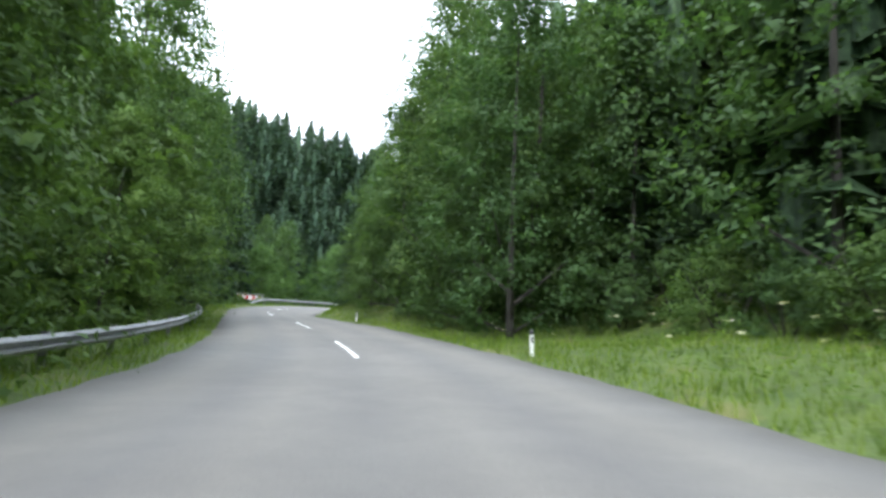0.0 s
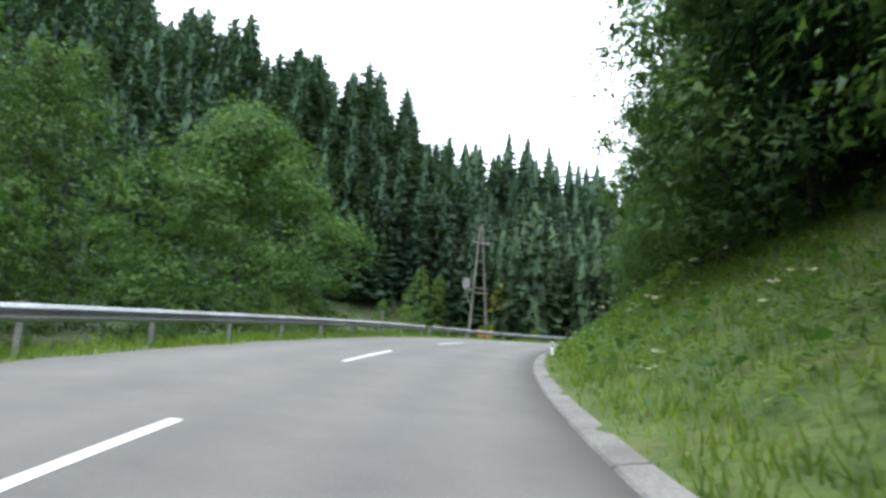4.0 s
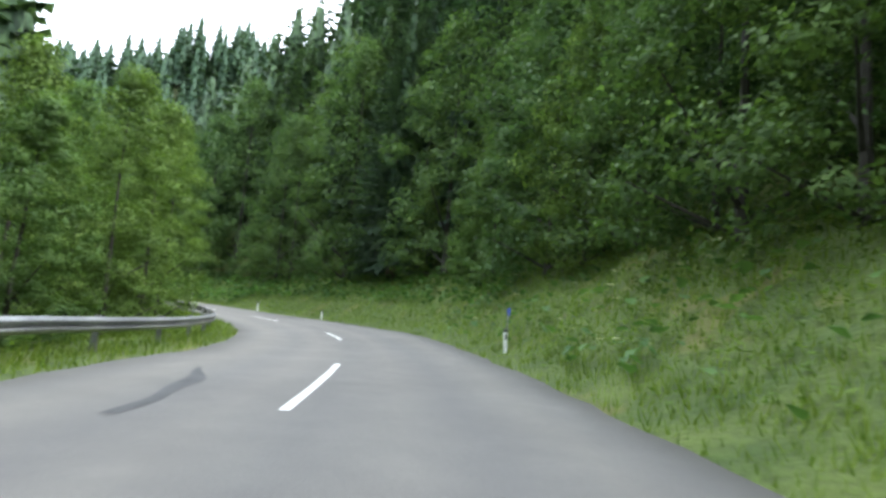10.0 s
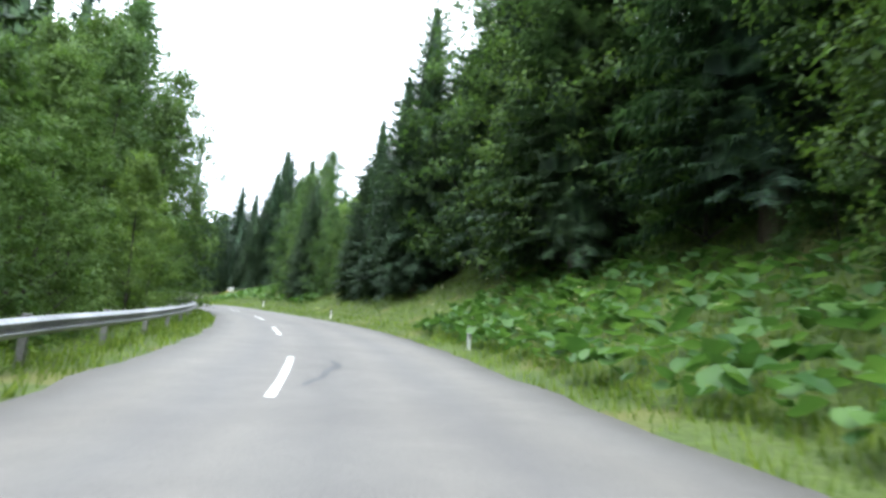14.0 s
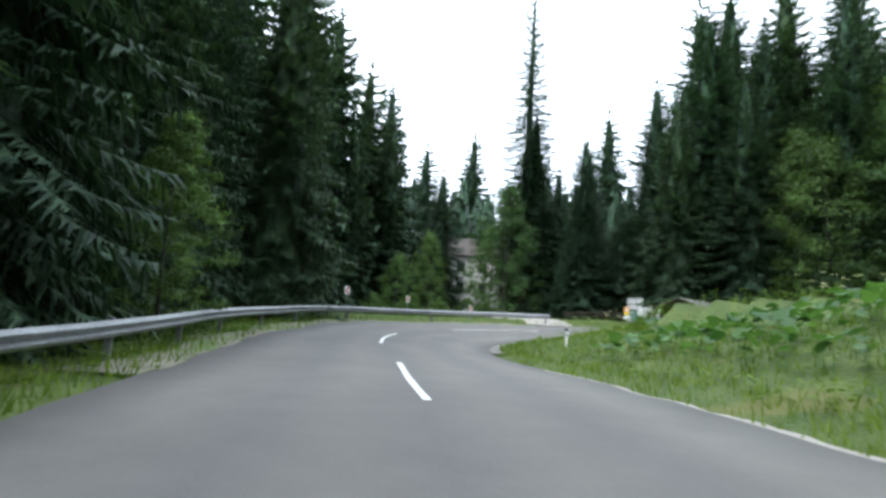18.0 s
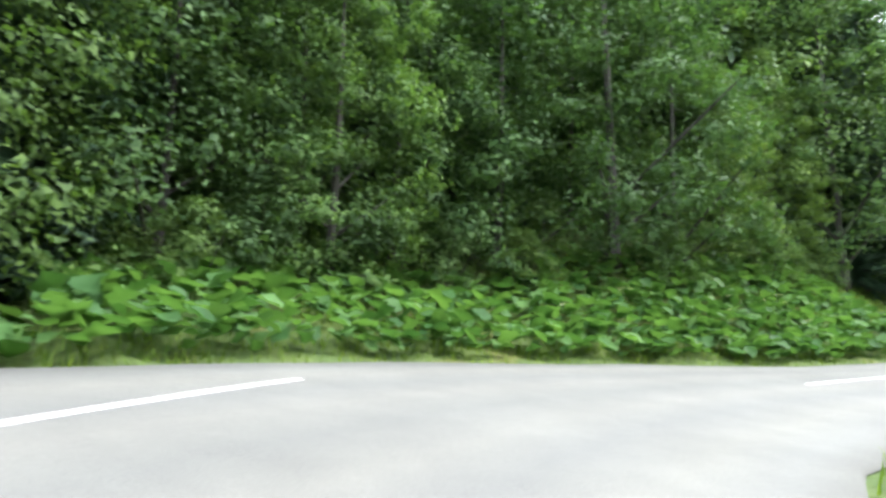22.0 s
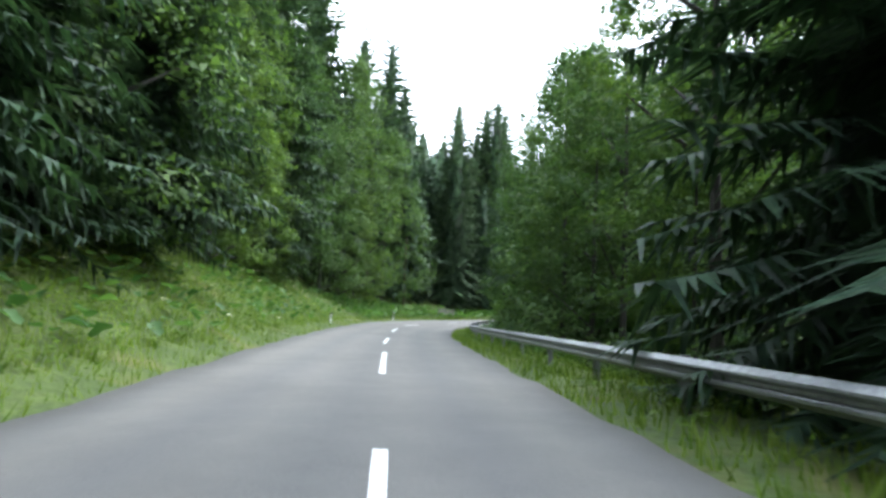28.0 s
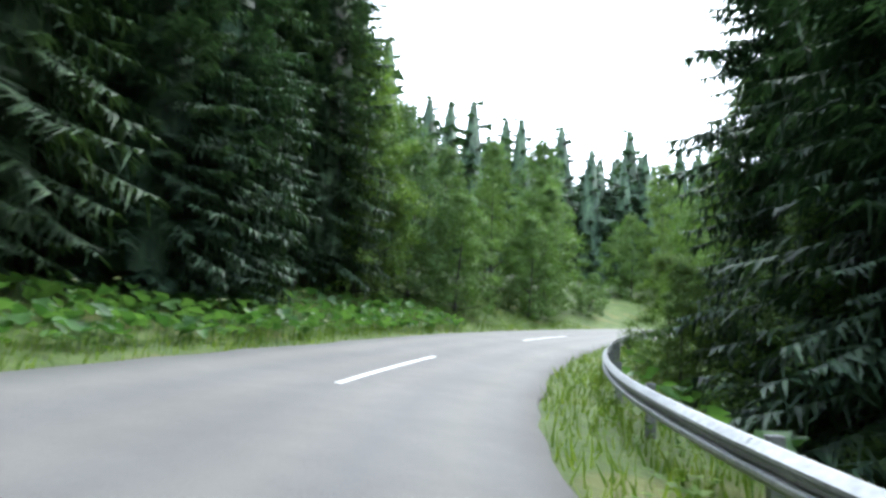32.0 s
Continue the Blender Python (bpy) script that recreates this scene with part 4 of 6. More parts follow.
def far_woods():
    r = np.random.default_rng(99)
    tiers = [[spruce_tris(20 + 1.7 * k, 3.9 + 0.2 * k, r, 125, 2, 1, thin=1.0, core=(9, 7), flat=0.45) for k in range(4)],
             [spruce_tris(20 + 1.2 * k, 3.9 + 0.2 * k, r, 330, 1, 1, thin=0.62, core=(7, 5), flat=0.4) for k in range(4)],
             [spruce_tris(20 + 1.2 * k, 4.2 + 0.2 * k, r, 40, 1, 1, thin=1.3, full=1.2, core=(6, 4), flat=0.4) for k in range(4)],
             [spruce_tris(20 + 1.2 * k, 3.9 + 0.2 * k, r, 70, 1, 1, thin=1.1, core=(7, 5), flat=0.45) for k in range(4)]]
    xs, ys = r.uniform(-290, 480, 60000), r.uniform(-90, 660, 60000)
    zs, ds = land(xs, ys)
    keep = (ds > 12) & (ds < 250)
    xs, ys, zs, ds = xs[keep], ys[keep], zs[keep], ds[keep]
    ss, lf = beside(xs, ys)
    shut = lf & (ss > 62) & (ss < 166) & (ds < 38)                      # open valley floor
    shut |= lf & (ss > 44) & (ss < 75) & (ds < 24)                      # farm track
    shut |= np.where(ss < 400, ~lf, lf) & (ds > 125)                     # behind the near slopes
    shut |= (~lf) & (ss > 405) & (ss < 462) & (ds < 46)                  # meadow below the second leg
    shut |= (~lf) & (ss > 345) & (ss < 400) & (ds < 30)
    shut |= lf & (ss > 383) & (ss < 402) & (ds < 46) & (r.uniform(size=len(ss)) < 0.72)   # clearing by the side road
    shut |= (xs > 108) & (xs < 122) & (ys > 331) & (ys < 378)
    shut |= (ss > 536) & ((ds < 26) | (r.uniform(size=len(ss)) < 0.5)) & ((~lf) | (ss > 572))
    shut |= (~lf) & (xs > 118) & (xs < 175) & (ys > 228) & (ys < 322)      # between the two legs
    cells, chosen = {}, []
    for i in np.argsort(ds):
        if shut[i]:
            continue
        tier = int(ds[i] > 25) + int(ds[i] > 85)
        w = (4.1, 5.4, 7.4)[tier]
        c = (tier, int(xs[i] // w), int(ys[i] // w))
        if c not in cells:
            cells[c] = 1
            chosen.append((i, tier))
    out, soft = {0: [], 1: [], 2: []}, {0: [], 1: [], 2: []}
    for i, tier in chosen:
        if 85 < xs[i] < 165 and 325 < ys[i] < 405 and ds[i] < 34:
            low = 126 < xs[i] < 133 and 343 < ys[i] < 357 or 133 < xs[i] < 141 and 358 < ys[i] < 368      # young trees behind the side road
            plant(SPRUCES[int(r.integers(4))], xs[i], ys[i], r.uniform(0.8, 1.1) * (0.66 if low else 1.0))
            continue
        across = lf[i] and 45 < ss[i] < 215 and ds[i] < 100               # the slope seen over the valley floor
        p, nrm = tiers[1 if across and tier else 3 if tier == 1 else tier][int(r.integers(4))]
        between = not lf[i] and 205 < ss[i] < 300
        a, sc = r.uniform(0, 6.28), (r.uniform(0.86, 0.98) if between else r.uniform(0.78, 1.06)) * (1.0, 1.08, 1.2)[tier] * (0.66 if between and xs[i] > 143 and ys[i] > 190 else 0.85 if between and xs[i] > 118 and ys[i] > 205 else 1.15 if between else 1.0)
        c, s_ = math.cos(a) * sc, math.sin(a) * sc
        q = np.empty_like(p)
        q[..., 0] = p[..., 0] * c - p[..., 1] * s_ + xs[i]
        q[..., 1] = p[..., 0] * s_ + p[..., 1] * c + ys[i]
        q[..., 2] = p[..., 2] * sc + zs[i] - 0.4
        out[tier].append(q)
        soft[tier].append(np.stack([nrm[:, 0] * math.cos(a) - nrm[:, 1] * math.sin(a), nrm[:, 0] * math.sin(a) + nrm[:, 1] * math.cos(a), nrm[:, 2]], 1))
    for tier, name in ((0, "spruce_wood"), (1, "hillside_spruce_wood"), (2, "far_spruce_wood")):
        tagged(soup(name, np.concatenate(out[tier]), NEEDLES, None, np.concatenate(soft[tier])), "dense dark spruce forest covering the hillsides", "forest", kind="stuff")


far_woods()


# ---- kerbs, road markings, patches ----
def kerb_lats(s):
    r = -edge_r(s) + ragged(s, 4.0)
    w = 0.36 if s < 300 else 0.48
    return [(r + 0.01, -0.02), (r - 0.02, 0.02), (r - w, 0.075), (r - w - 0.05, -0.06)]


def kerb_run(s0, s1):
    root = tagged(new("kerb"), "weathered pale concrete gutter kerb along the inside of the bend", "kerb", kind="structure")
    s = s0
    while s < s1:
        st = strip("kerb_stone", s, s + 1.96, kerb_lats, KERB, 0.02, 0.49, False)
        st.parent = root
        s += 2.0


kerb_run(62, 186)
kerb_run(380, 396)


def dash(s0, s1, lat0, lat1, width=0.13):
    ss = np.linspace(s0, s1, max(3, int((s1 - s0) / 0.6)))
    verts, faces = [], []
    for i, s in enumerate(ss):
        c = lat0 + (lat1 - lat0) * (s - s0) / (s1 - s0)
        w = width / 2 * (1 + 0.05 * math.sin(7.0 * s))
        for o in (w, -w):
            crown = 0.012 * math.sin(math.pi * min(1, max(0, (edge_l(s) - c) / (edge_l(s) + edge_r(s)))))
            verts.append(road_point(s, c + o, 0.02 + crown + 0.006))
        if i:
            faces.append((2 * i - 2, 2 * i - 1, 2 * i + 1, 2 * i))
    return mesh_object("road_marking", verts, faces, PAINT)


DASHES = [(17.5, 24.5, -0.35, -0.4), (34.5, 41.6, -0.45, -0.3), (52.6, 58.4, 0.9, 1.8), (67.5, 73.4, 2.5, 2.5), (82.5, 89.8, 2.3, 2.3), (98, 104, 2.4, 2.4), (113, 119, 2.4, 2.3),
          (128.8, 135.0, 2.1, 2.2), (143.5, 149.0, 2.1, 2.1), (157.6, 164.2, 2.1, 2.2), (172.6, 178.6, 2.0, 1.75), (188.6, 194.7, 1.5, 1.25), (204.8, 211.4, 1.1, 0.7),
          (221.5, 226.5, 0.1, 0.05), (237.6, 244.0, 0.42, 0.45), (252.1, 257.6, 0.57, 0.66), (268.5, 274.8, 0.6, 0.58)]
DASHES += [(284.8, 290.4, 1.1, 1.1), (298.3, 303.5, 1.4, 1.45), (312.6, 318.6, 1.2, 1.05), (330, 336, 0.3, 0.0), (347.5, 354.6, -0.68, -0.75), (364.6, 370.8, -0.5, 0.05),
           (378.0, 384.2, 1.2, 2.5), (389.9, 394.4, 3.75, 3.95), (400.1, 405.6, 3.75, 4.6), (414.1, 421.6, 0.95, 1.0), (428.6, 435.0, 0.2, -0.55), (440.6, 446.2, -0.5, -0.5),
           (452.5, 458.5, -0.1, 0.0), (468, 474, 0.0, 0.1), (480.5, 486.5, 0.25, 0.35), (491.5, 496.0, 0.5, 0.52), (504.5, 510.4, 0.85, 1.25), (516.5, 521.5, 1.7, 1.9)]
DASHES += [(529.6, 535.6, 1.96, 2.0), (546.0, 553.0, 2.3, 2.3), (563, 569, 2.2, 2.2)]
lines = tagged(new("centre_line"), "broken white centre line painted on the asphalt", "road marking", kind="structure")
for d in DASHES:
    dash(*d).parent = lines


def smear(s0, s1, lat0, lat1, width, seed, mat=PATCH):
    ss = np.linspace(s0, s1, 14)
    verts, faces = [], []
    for i, s in enumerate(ss):
        k = i / 13
        c = lat0 + (lat1 - lat0) * k + 0.09 * math.sin(5 * k + seed) + 0.05 * math.sin(13 * k + seed)
        w = width * (0.35 + 0.65 * math.sin(math.pi * (0.08 + 0.84 * k))) * (0.8 + 0.2 * math.sin(9 * k + seed))
        for o in (w, -w):
            verts.append(road_point(s, c + o, 0.0365))
        if i:
            faces.append((2 * i - 2, 2 * i - 1, 2 * i + 1, 2 * i))
    return mesh_object("bitumen_patch", verts, faces, mat)


patches = tagged(new("crack_repairs"), "dark bitumen streaks sealing cracks in the asphalt", "road patch", kind="structure")
for k, a in enumerate([(122, 126, 4.4, 4.9, 0.10), (174, 179, 5.0, 4.6, 0.08), (204, 209, 2.6, 3.0, 0.16), (345, 347.4, -0.5, -0.8, 0.04), (349, 352, 0.2, 0.5, 0.04),
                       (387.5, 392.5, 3.3, 3.45, 0.05), (392.3, 393.3, 1.5, 1.4, 0.10), (246.3, 249.6, -2.2, -1.6, 0.30), (241.8, 245.0, -2.3, -1.9, 0.36), (333, 342, -2.2, -1.0, 0.06), (447, 452, -0.55, -0.2, 0.07), (448, 462, -0.3, 0.0, 0.05),
                       (508, 516, 1.2, 1.5, 0.06), (522, 529, 2.0, 2.0, 0.07), (286, 290, 0.6, 0.2, 0.10)]):
    smear(*a, seed=k).parent = patches


# ---- gravel: farm track, side road, verges ----
def ribbon(name, pts, width, mat, label, up=0.03, cols=5):
    verts, faces = [], []
    pts = np.array(pts, float)
    t = np.linspace(0, len(pts) - 1, 34)
    cx, cy = smooth_line(np.arange(len(pts)), pts[:, 0], t), smooth_line(np.arange(len(pts)), pts[:, 1], t)
    dx, dy = np.gradient(cx), np.gradient(cy)
    n = np.hypot(dx, dy)
    for i in range(len(t)):
        for j in range(cols):
            o = (j / (cols - 1) - 0.5) * width * (1 + 0.06 * math.sin(3 * i + j))
            x, y = cx[i] - dy[i] / n[i] * o, cy[i] + dx[i] / n[i] * o
            verts.append((x, y, land_z(x, y) + up - (0.12 if j in (0, cols - 1) else 0)))
    for i in range(len(t) - 1):
        for j in range(cols - 1):
            a = i * cols + j
            faces.append((a, a + 1, a + cols + 1, a + cols))
    return tagged(mesh_object(name, verts, faces, mat, smooth=True), label, "track", kind="structure")


ribbon("side_road", [(124.6, 330.5), (124.4, 334), (122.6, 341), (117, 349), (108, 354), (96, 357), (80, 358)], 3.2, GRAVEL, "pale gravel side road joining at the hairpin", 0.12)


def verge(s0, s1, left, w0, w1, seed, mat=GRAVEL):
    def lats(s):
        e = edge_l(s) if left else -edge_r(s)
        sg = 1 if left else -1
        a = e + ragged(s, 1.0 if left else 4.0)
        return [(a - 0.02 * sg, 0.008), (a + sg * (w0 + w1 * 0.5 * (1 + math.sin(0.9 * s + seed))), 0.012), (a + sg * (w0 + w1 * 0.5 * (1 + math.sin(0.9 * s + seed)) + 0.15), -0.12)]
    strip("gravel_verge", s0, s1, lats, mat, 0.0, 0.5, True, False, "strip of pale gravel at the edge of the asphalt", "verge")


verge(49, 73, True, 0.7, 1.2, 2, DIRT)
verge(366, 396, True, 0.75, 0.6, 5, DIRT)
verge(360, 374, False, 0.10, 0.15, 1)


# ---- guard rails ----
BEAM = [(0.0, -0.155), (-0.085, -0.095), (-0.085, -0.065), (-0.012, -0.03), (-0.012, 0.01), (-0.085, 0.06), (-0.085, 0.085), (-0.005, 0.15), (0.012, 0.155)]


def guard_rail(s0, s1, lat, left, label, tail0=True, tail1=True):
    """A W-beam on steel posts: panels of four metres, a spacer and a post at each joint; the ends bow down."""
    root = tagged(new("guard_rail"), label, "guard rail", "guard rails")
    sg = 1 if left else -1
    stations = np.arange(s0, s1 + 0.01, 4.0)

    def drop(s):
        e = 0.0
        if tail0:
            e = max(e, 1 - (s - s0) / 4.0)
        if tail1:
            e = max(e, 1 - (stations[-1] - s) / 4.0)
        return max(0.0, e)

    for i, s in enumerate(stations):
        k = drop(s)
        base = road_point(s, lat(s) + sg * 0.16)
        gz0 = min(land_z(base.x, base.y), base.z + 0.1)
        if k < 0.9:
            top = road_point(s, lat(s), 0.78).z
            bm = bmesh.new()
            box(bm, (0.13, 0.09, top - gz0 + 0.55), (0, 0, (top + gz0 - 0.55) / 2), bevel=0.008)
            p = part("post", bm, POST_STEEL, root)
            p.matrix_basis = pose(base.x, base.y, 0, 0, 0, heading(s))
            mid = road_point(s, lat(s) + sg * 0.06, 0.6)
            bm = bmesh.new()
            box(bm, (0.12, 0.14, 0.24), (0, 0, 0), bevel=0.01)
            q = part("spacer", bm, POST_STEEL, root)
            q.matrix_basis = pose(*mid, 0, 0, heading(s))
        if i + 1 < len(stations):
            verts, faces = [], []
            for u in np.linspace(s, stations[i + 1] + 0.12, 6):
                kk = drop(u)
                for dx, dz in BEAM:
                    verts.append(road_point(u, lat(u) + sg * (dx + 0.35 * kk) + (0.004 * sg if u > stations[i + 1] else 0), 0.60 + dz - 0.42 * kk * kk))
            n = len(BEAM)
            for a in range(5):
                for j in range(n - 1):
                    b = a * n + j
                    faces.append((b, b + n, b + n + 1, b + 1))
            pn = mesh_object("beam", verts, faces, STEEL, root)
            md = pn.modifiers.new("thick", "SOLIDIFY")
            md.thickness = 0.006
    return root


def rail_left(s):
    return edge_l(s) + 1.05


def rail_right(s):
    return -edge_r(s) - 1.3


guard_rail(-58, 50, lambda s: rail_left(s) + max(0, s - 40) * 0.08, True, "galvanised steel guard rail above the dark slope", True, True)
guard_rail(74, 126, rail_left, True, "galvanised steel guard rail along the outside of the bend", True, False)
guard_rail(127.5, 395.5, rail_left, True, "long galvanised steel guard rail beside the valley", False, False)
guard_rail(433, 617, rail_right, False, "grey galvanised steel guard rail with a sloping end", True, True)


# ---- marker posts ----
def marker_post(s, lat, turn=0.0, lean=0.0):
    p = road_point(s, lat)
    z = max(land_z(p.x, p.y), p.z - 0.2)
    root = thing("marker_post", (p.x, p.y, z), "white plastic marker post with black cap and dark reflector", "marker post", "marker posts", heading(s) + turn)
    root.rotation_euler.y += lean
    root.scale = (0.9, 0.9, 0.8)
    bm = bmesh.new()
    box(bm, (0.13, 0.10, 1.10), (0, 0, 0.30), bevel=0.025)
    part("post", bm, PLASTIC_WHITE, root)
    bm = bmesh.new()
    vs = box(bm, (0.134, 0.104, 0.20), (0, 0, 0.895), bevel=0.025)
    for v in vs:
        if v.co.z > 0.95:
            v.co.z -= 0.05 * (v.co.y > 0)
    part("cap", bm, PLASTIC_BLACK, root)
    for sy in (-1, 1):
        bm = bmesh.new()
        box(bm, (0.060, 0.012, 0.22), (0, sy * 0.052, 0.64), bevel=0.005)
        part("reflector", bm, REFLECTOR, root)
    return root


for s, lat, lean in [(18.5, -5.4, 0.03), (45.4, -4.7, -0.02), (81.5, -2.5, 0.0), (109.5, -2.9, 0.02), (137.6, -3.0, 0.03), (162.0, -2.6, -0.03), (189.5, -3.6, 0.02), (216.0, -4.5, 0.03), (243.0, -4.3, 0.0),
                     (254.0, -3.8, 0.02), (267.2, -4.3, -0.02), (294.2, -3.9, 0.03), (321.0, -4.5, 0.0), (346.2, -5.9, -0.03), (383.4, -5.4, 0.02), (417.5, -3.0, 0.02),
                     (433.8, -5.2, -0.03), (433.9, 3.5, 0.03), (506.5, 4.9, 0.0), (525.0, 5.6, 0.03)]:
    marker_post(s, lat, 0, lean)


# ---- colours of boards, timber and paint ----
SIGN_WHITE = two_scale("white_board", (0.62, 0.63, 0.64), (0.76, 0.77, 0.78), 1.2, 20.0, 0.45, bump_distance=0.001)
SIGN_GREEN = two_scale("green_board", (0.012, 0.150, 0.120), (0.020, 0.200, 0.160), 1.2, 20.0, 0.45, bump_distance=0.001)
SIGN_RED = two_scale("red_board", (0.40, 0.020, 0.022), (0.52, 0.040, 0.035), 1.5, 20.0, 0.45, bump_distance=0.001)
SIGN_YELLOW = two_scale("yellow_board", (0.68, 0.52, 0.02), (0.82, 0.64, 0.03), 1.5, 20.0, 0.5, bump_distance=0.001)
SIGN_LIME = two_scale("fluorescent_yellow_board", (0.56, 0.68, 0.015), (0.68, 0.80, 0.03), 1.5, 20.0, 0.45, bump_distance=0.001)
SIGN_ORANGE = two_scale("orange_board", (0.72, 0.26, 0.015), (0.85, 0.36, 0.03), 1.5, 20.0, 0.5, bump_distance=0.001)
SIGN_PALE_BLUE = two_scale("pale_blue_panel", (0.25, 0.36, 0.42), (0.36, 0.47, 0.52), 1.2, 20.0, 0.5, bump_distance=0.001)
SIGN_BLUE = two_scale("blue_board", (0.02, 0.06, 0.34), (0.035, 0.09, 0.45), 1.5, 20.0, 0.45, bump_distance=0.001)
SIGN_BLACK = two_scale("black_lettering", (0.015, 0.015, 0.015), (0.035, 0.035, 0.035), 2.0, 20.0, 0.6, bump_distance=0.001)
SIGN_BACK = two_scale("grey_sign_back", (0.22, 0.23, 0.23), (0.32, 0.33, 0.33), 1.5, 20.0, 0.5, 0.5, 0.1, 0.002)
TIMBER_DARK = two_scale("dark_stained_boards", (0.035, 0.026, 0.020), (0.085, 0.065, 0.050), 1.4, 18.0, 0.85, bump_strength=0.5, bump_distance=0.01)
TIMBER_GREY = two_scale("weathered_timber", (0.085, 0.085, 0.072), (0.175, 0.172, 0.145), 1.4, 18.0, 0.9, bump_strength=0.5, bump_distance=0.01)
ROOFING = two_scale("roofing_sheet", (0.10, 0.10, 0.10), (0.17, 0.165, 0.16), 1.0, 14.0, 0.8, bump_distance=0.006)
INTERIOR = two_scale("unlit_interior", (0.010, 0.010, 0.010), (0.022, 0.020, 0.018), 1.0, 9.0, 0.95)
PLASTER = two_scale("white_plaster", (0.66, 0.65, 0.62), (0.80, 0.79, 0.76), 0.6, 12.0, 0.9, bump_distance=0.004)
ROOF_TILE = two_scale("brown_roof_tiles", (0.06, 0.05, 0.045), (0.10, 0.08, 0.07), 0.8, 9.0, 0.85, bump_distance=0.02)
PANE = two_scale("dark_window_glass", (0.015, 0.018, 0.02), (0.03, 0.035, 0.04), 0.8, 3.0, 0.08, bump_strength=0.02, bump_distance=0.001)
CERAMIC = two_scale("brown_insulator", (0.10, 0.045, 0.03), (0.16, 0.08, 0.05), 2.0, 20.0, 0.25, bump_distance=0.001)


def plate(name, size, at, mat, parent, label="", bevel=0.004, rot=(0, 0, 0)):
    """A flat block under a thing: size and place are local, y is the thickness."""
    bm = bmesh.new()
    box(bm, size, at, rot, bevel)
    return part(name, bm, mat, parent, label)


def pole(name, a, b, r, mat, parent, label="", r2=None, sides=10):
    bm = bmesh.new()
    rod(bm, a, b, r, r2, sides)
    return part(name, bm, mat, parent, label)


def shape(name, pts, y, depth, mat, parent, label=""):
    """A flat outline in x and z, pushed out to the given thickness."""
    bm = bmesh.new()
    f = [bm.verts.new((x, y, z)) for x, z in pts]
    bk = [bm.verts.new((x, y + depth, z)) for x, z in pts]
    bm.faces.new(f)
    bm.faces.new(bk[::-1])
    for i in range(len(pts)):
        j = (i + 1) % len(pts)
        bm.faces.new((f[j], f[i], bk[i], bk[j]))
    bmesh.ops.recalc_face_normals(bm, faces=bm.faces)
    return part(name, bm, mat, parent, label)


def facing(dx, dy):
    """Turn in degrees that makes a thing's own front, -y, look along the plan direction dx, dy."""
    return math.degrees(math.atan2(dx, -dy))


def bars(parent, rows, y, mat, rng_seed):
    """Writing too small to read: short bars of its size."""
    r = random.Random(rng_seed)
    for x0, x1, z, h in rows:
        x = x0
        while x < x1 - 0.02:
            w = min(r.uniform(1.2, 3.4) * h, x1 - x)
            plate("text_bar", (w, 0.004, h), (x + w / 2, y, z), mat, parent, "", 0)
            x += w + 0.5 * h


def arrow(parent, x, z, size, y, mat):
    s = size
    shape("arrow", [(x - s, z - 0.16 * s), (x - s, z + 0.16 * s), (x + 0.1 * s, z + 0.16 * s), (x + 0.1 * s, z + 0.5 * s), (x + s, z), (x + 0.1 * s, z - 0.5 * s), (x + 0.1 * s, z - 0.16 * s)], y, 0.004, mat, parent)


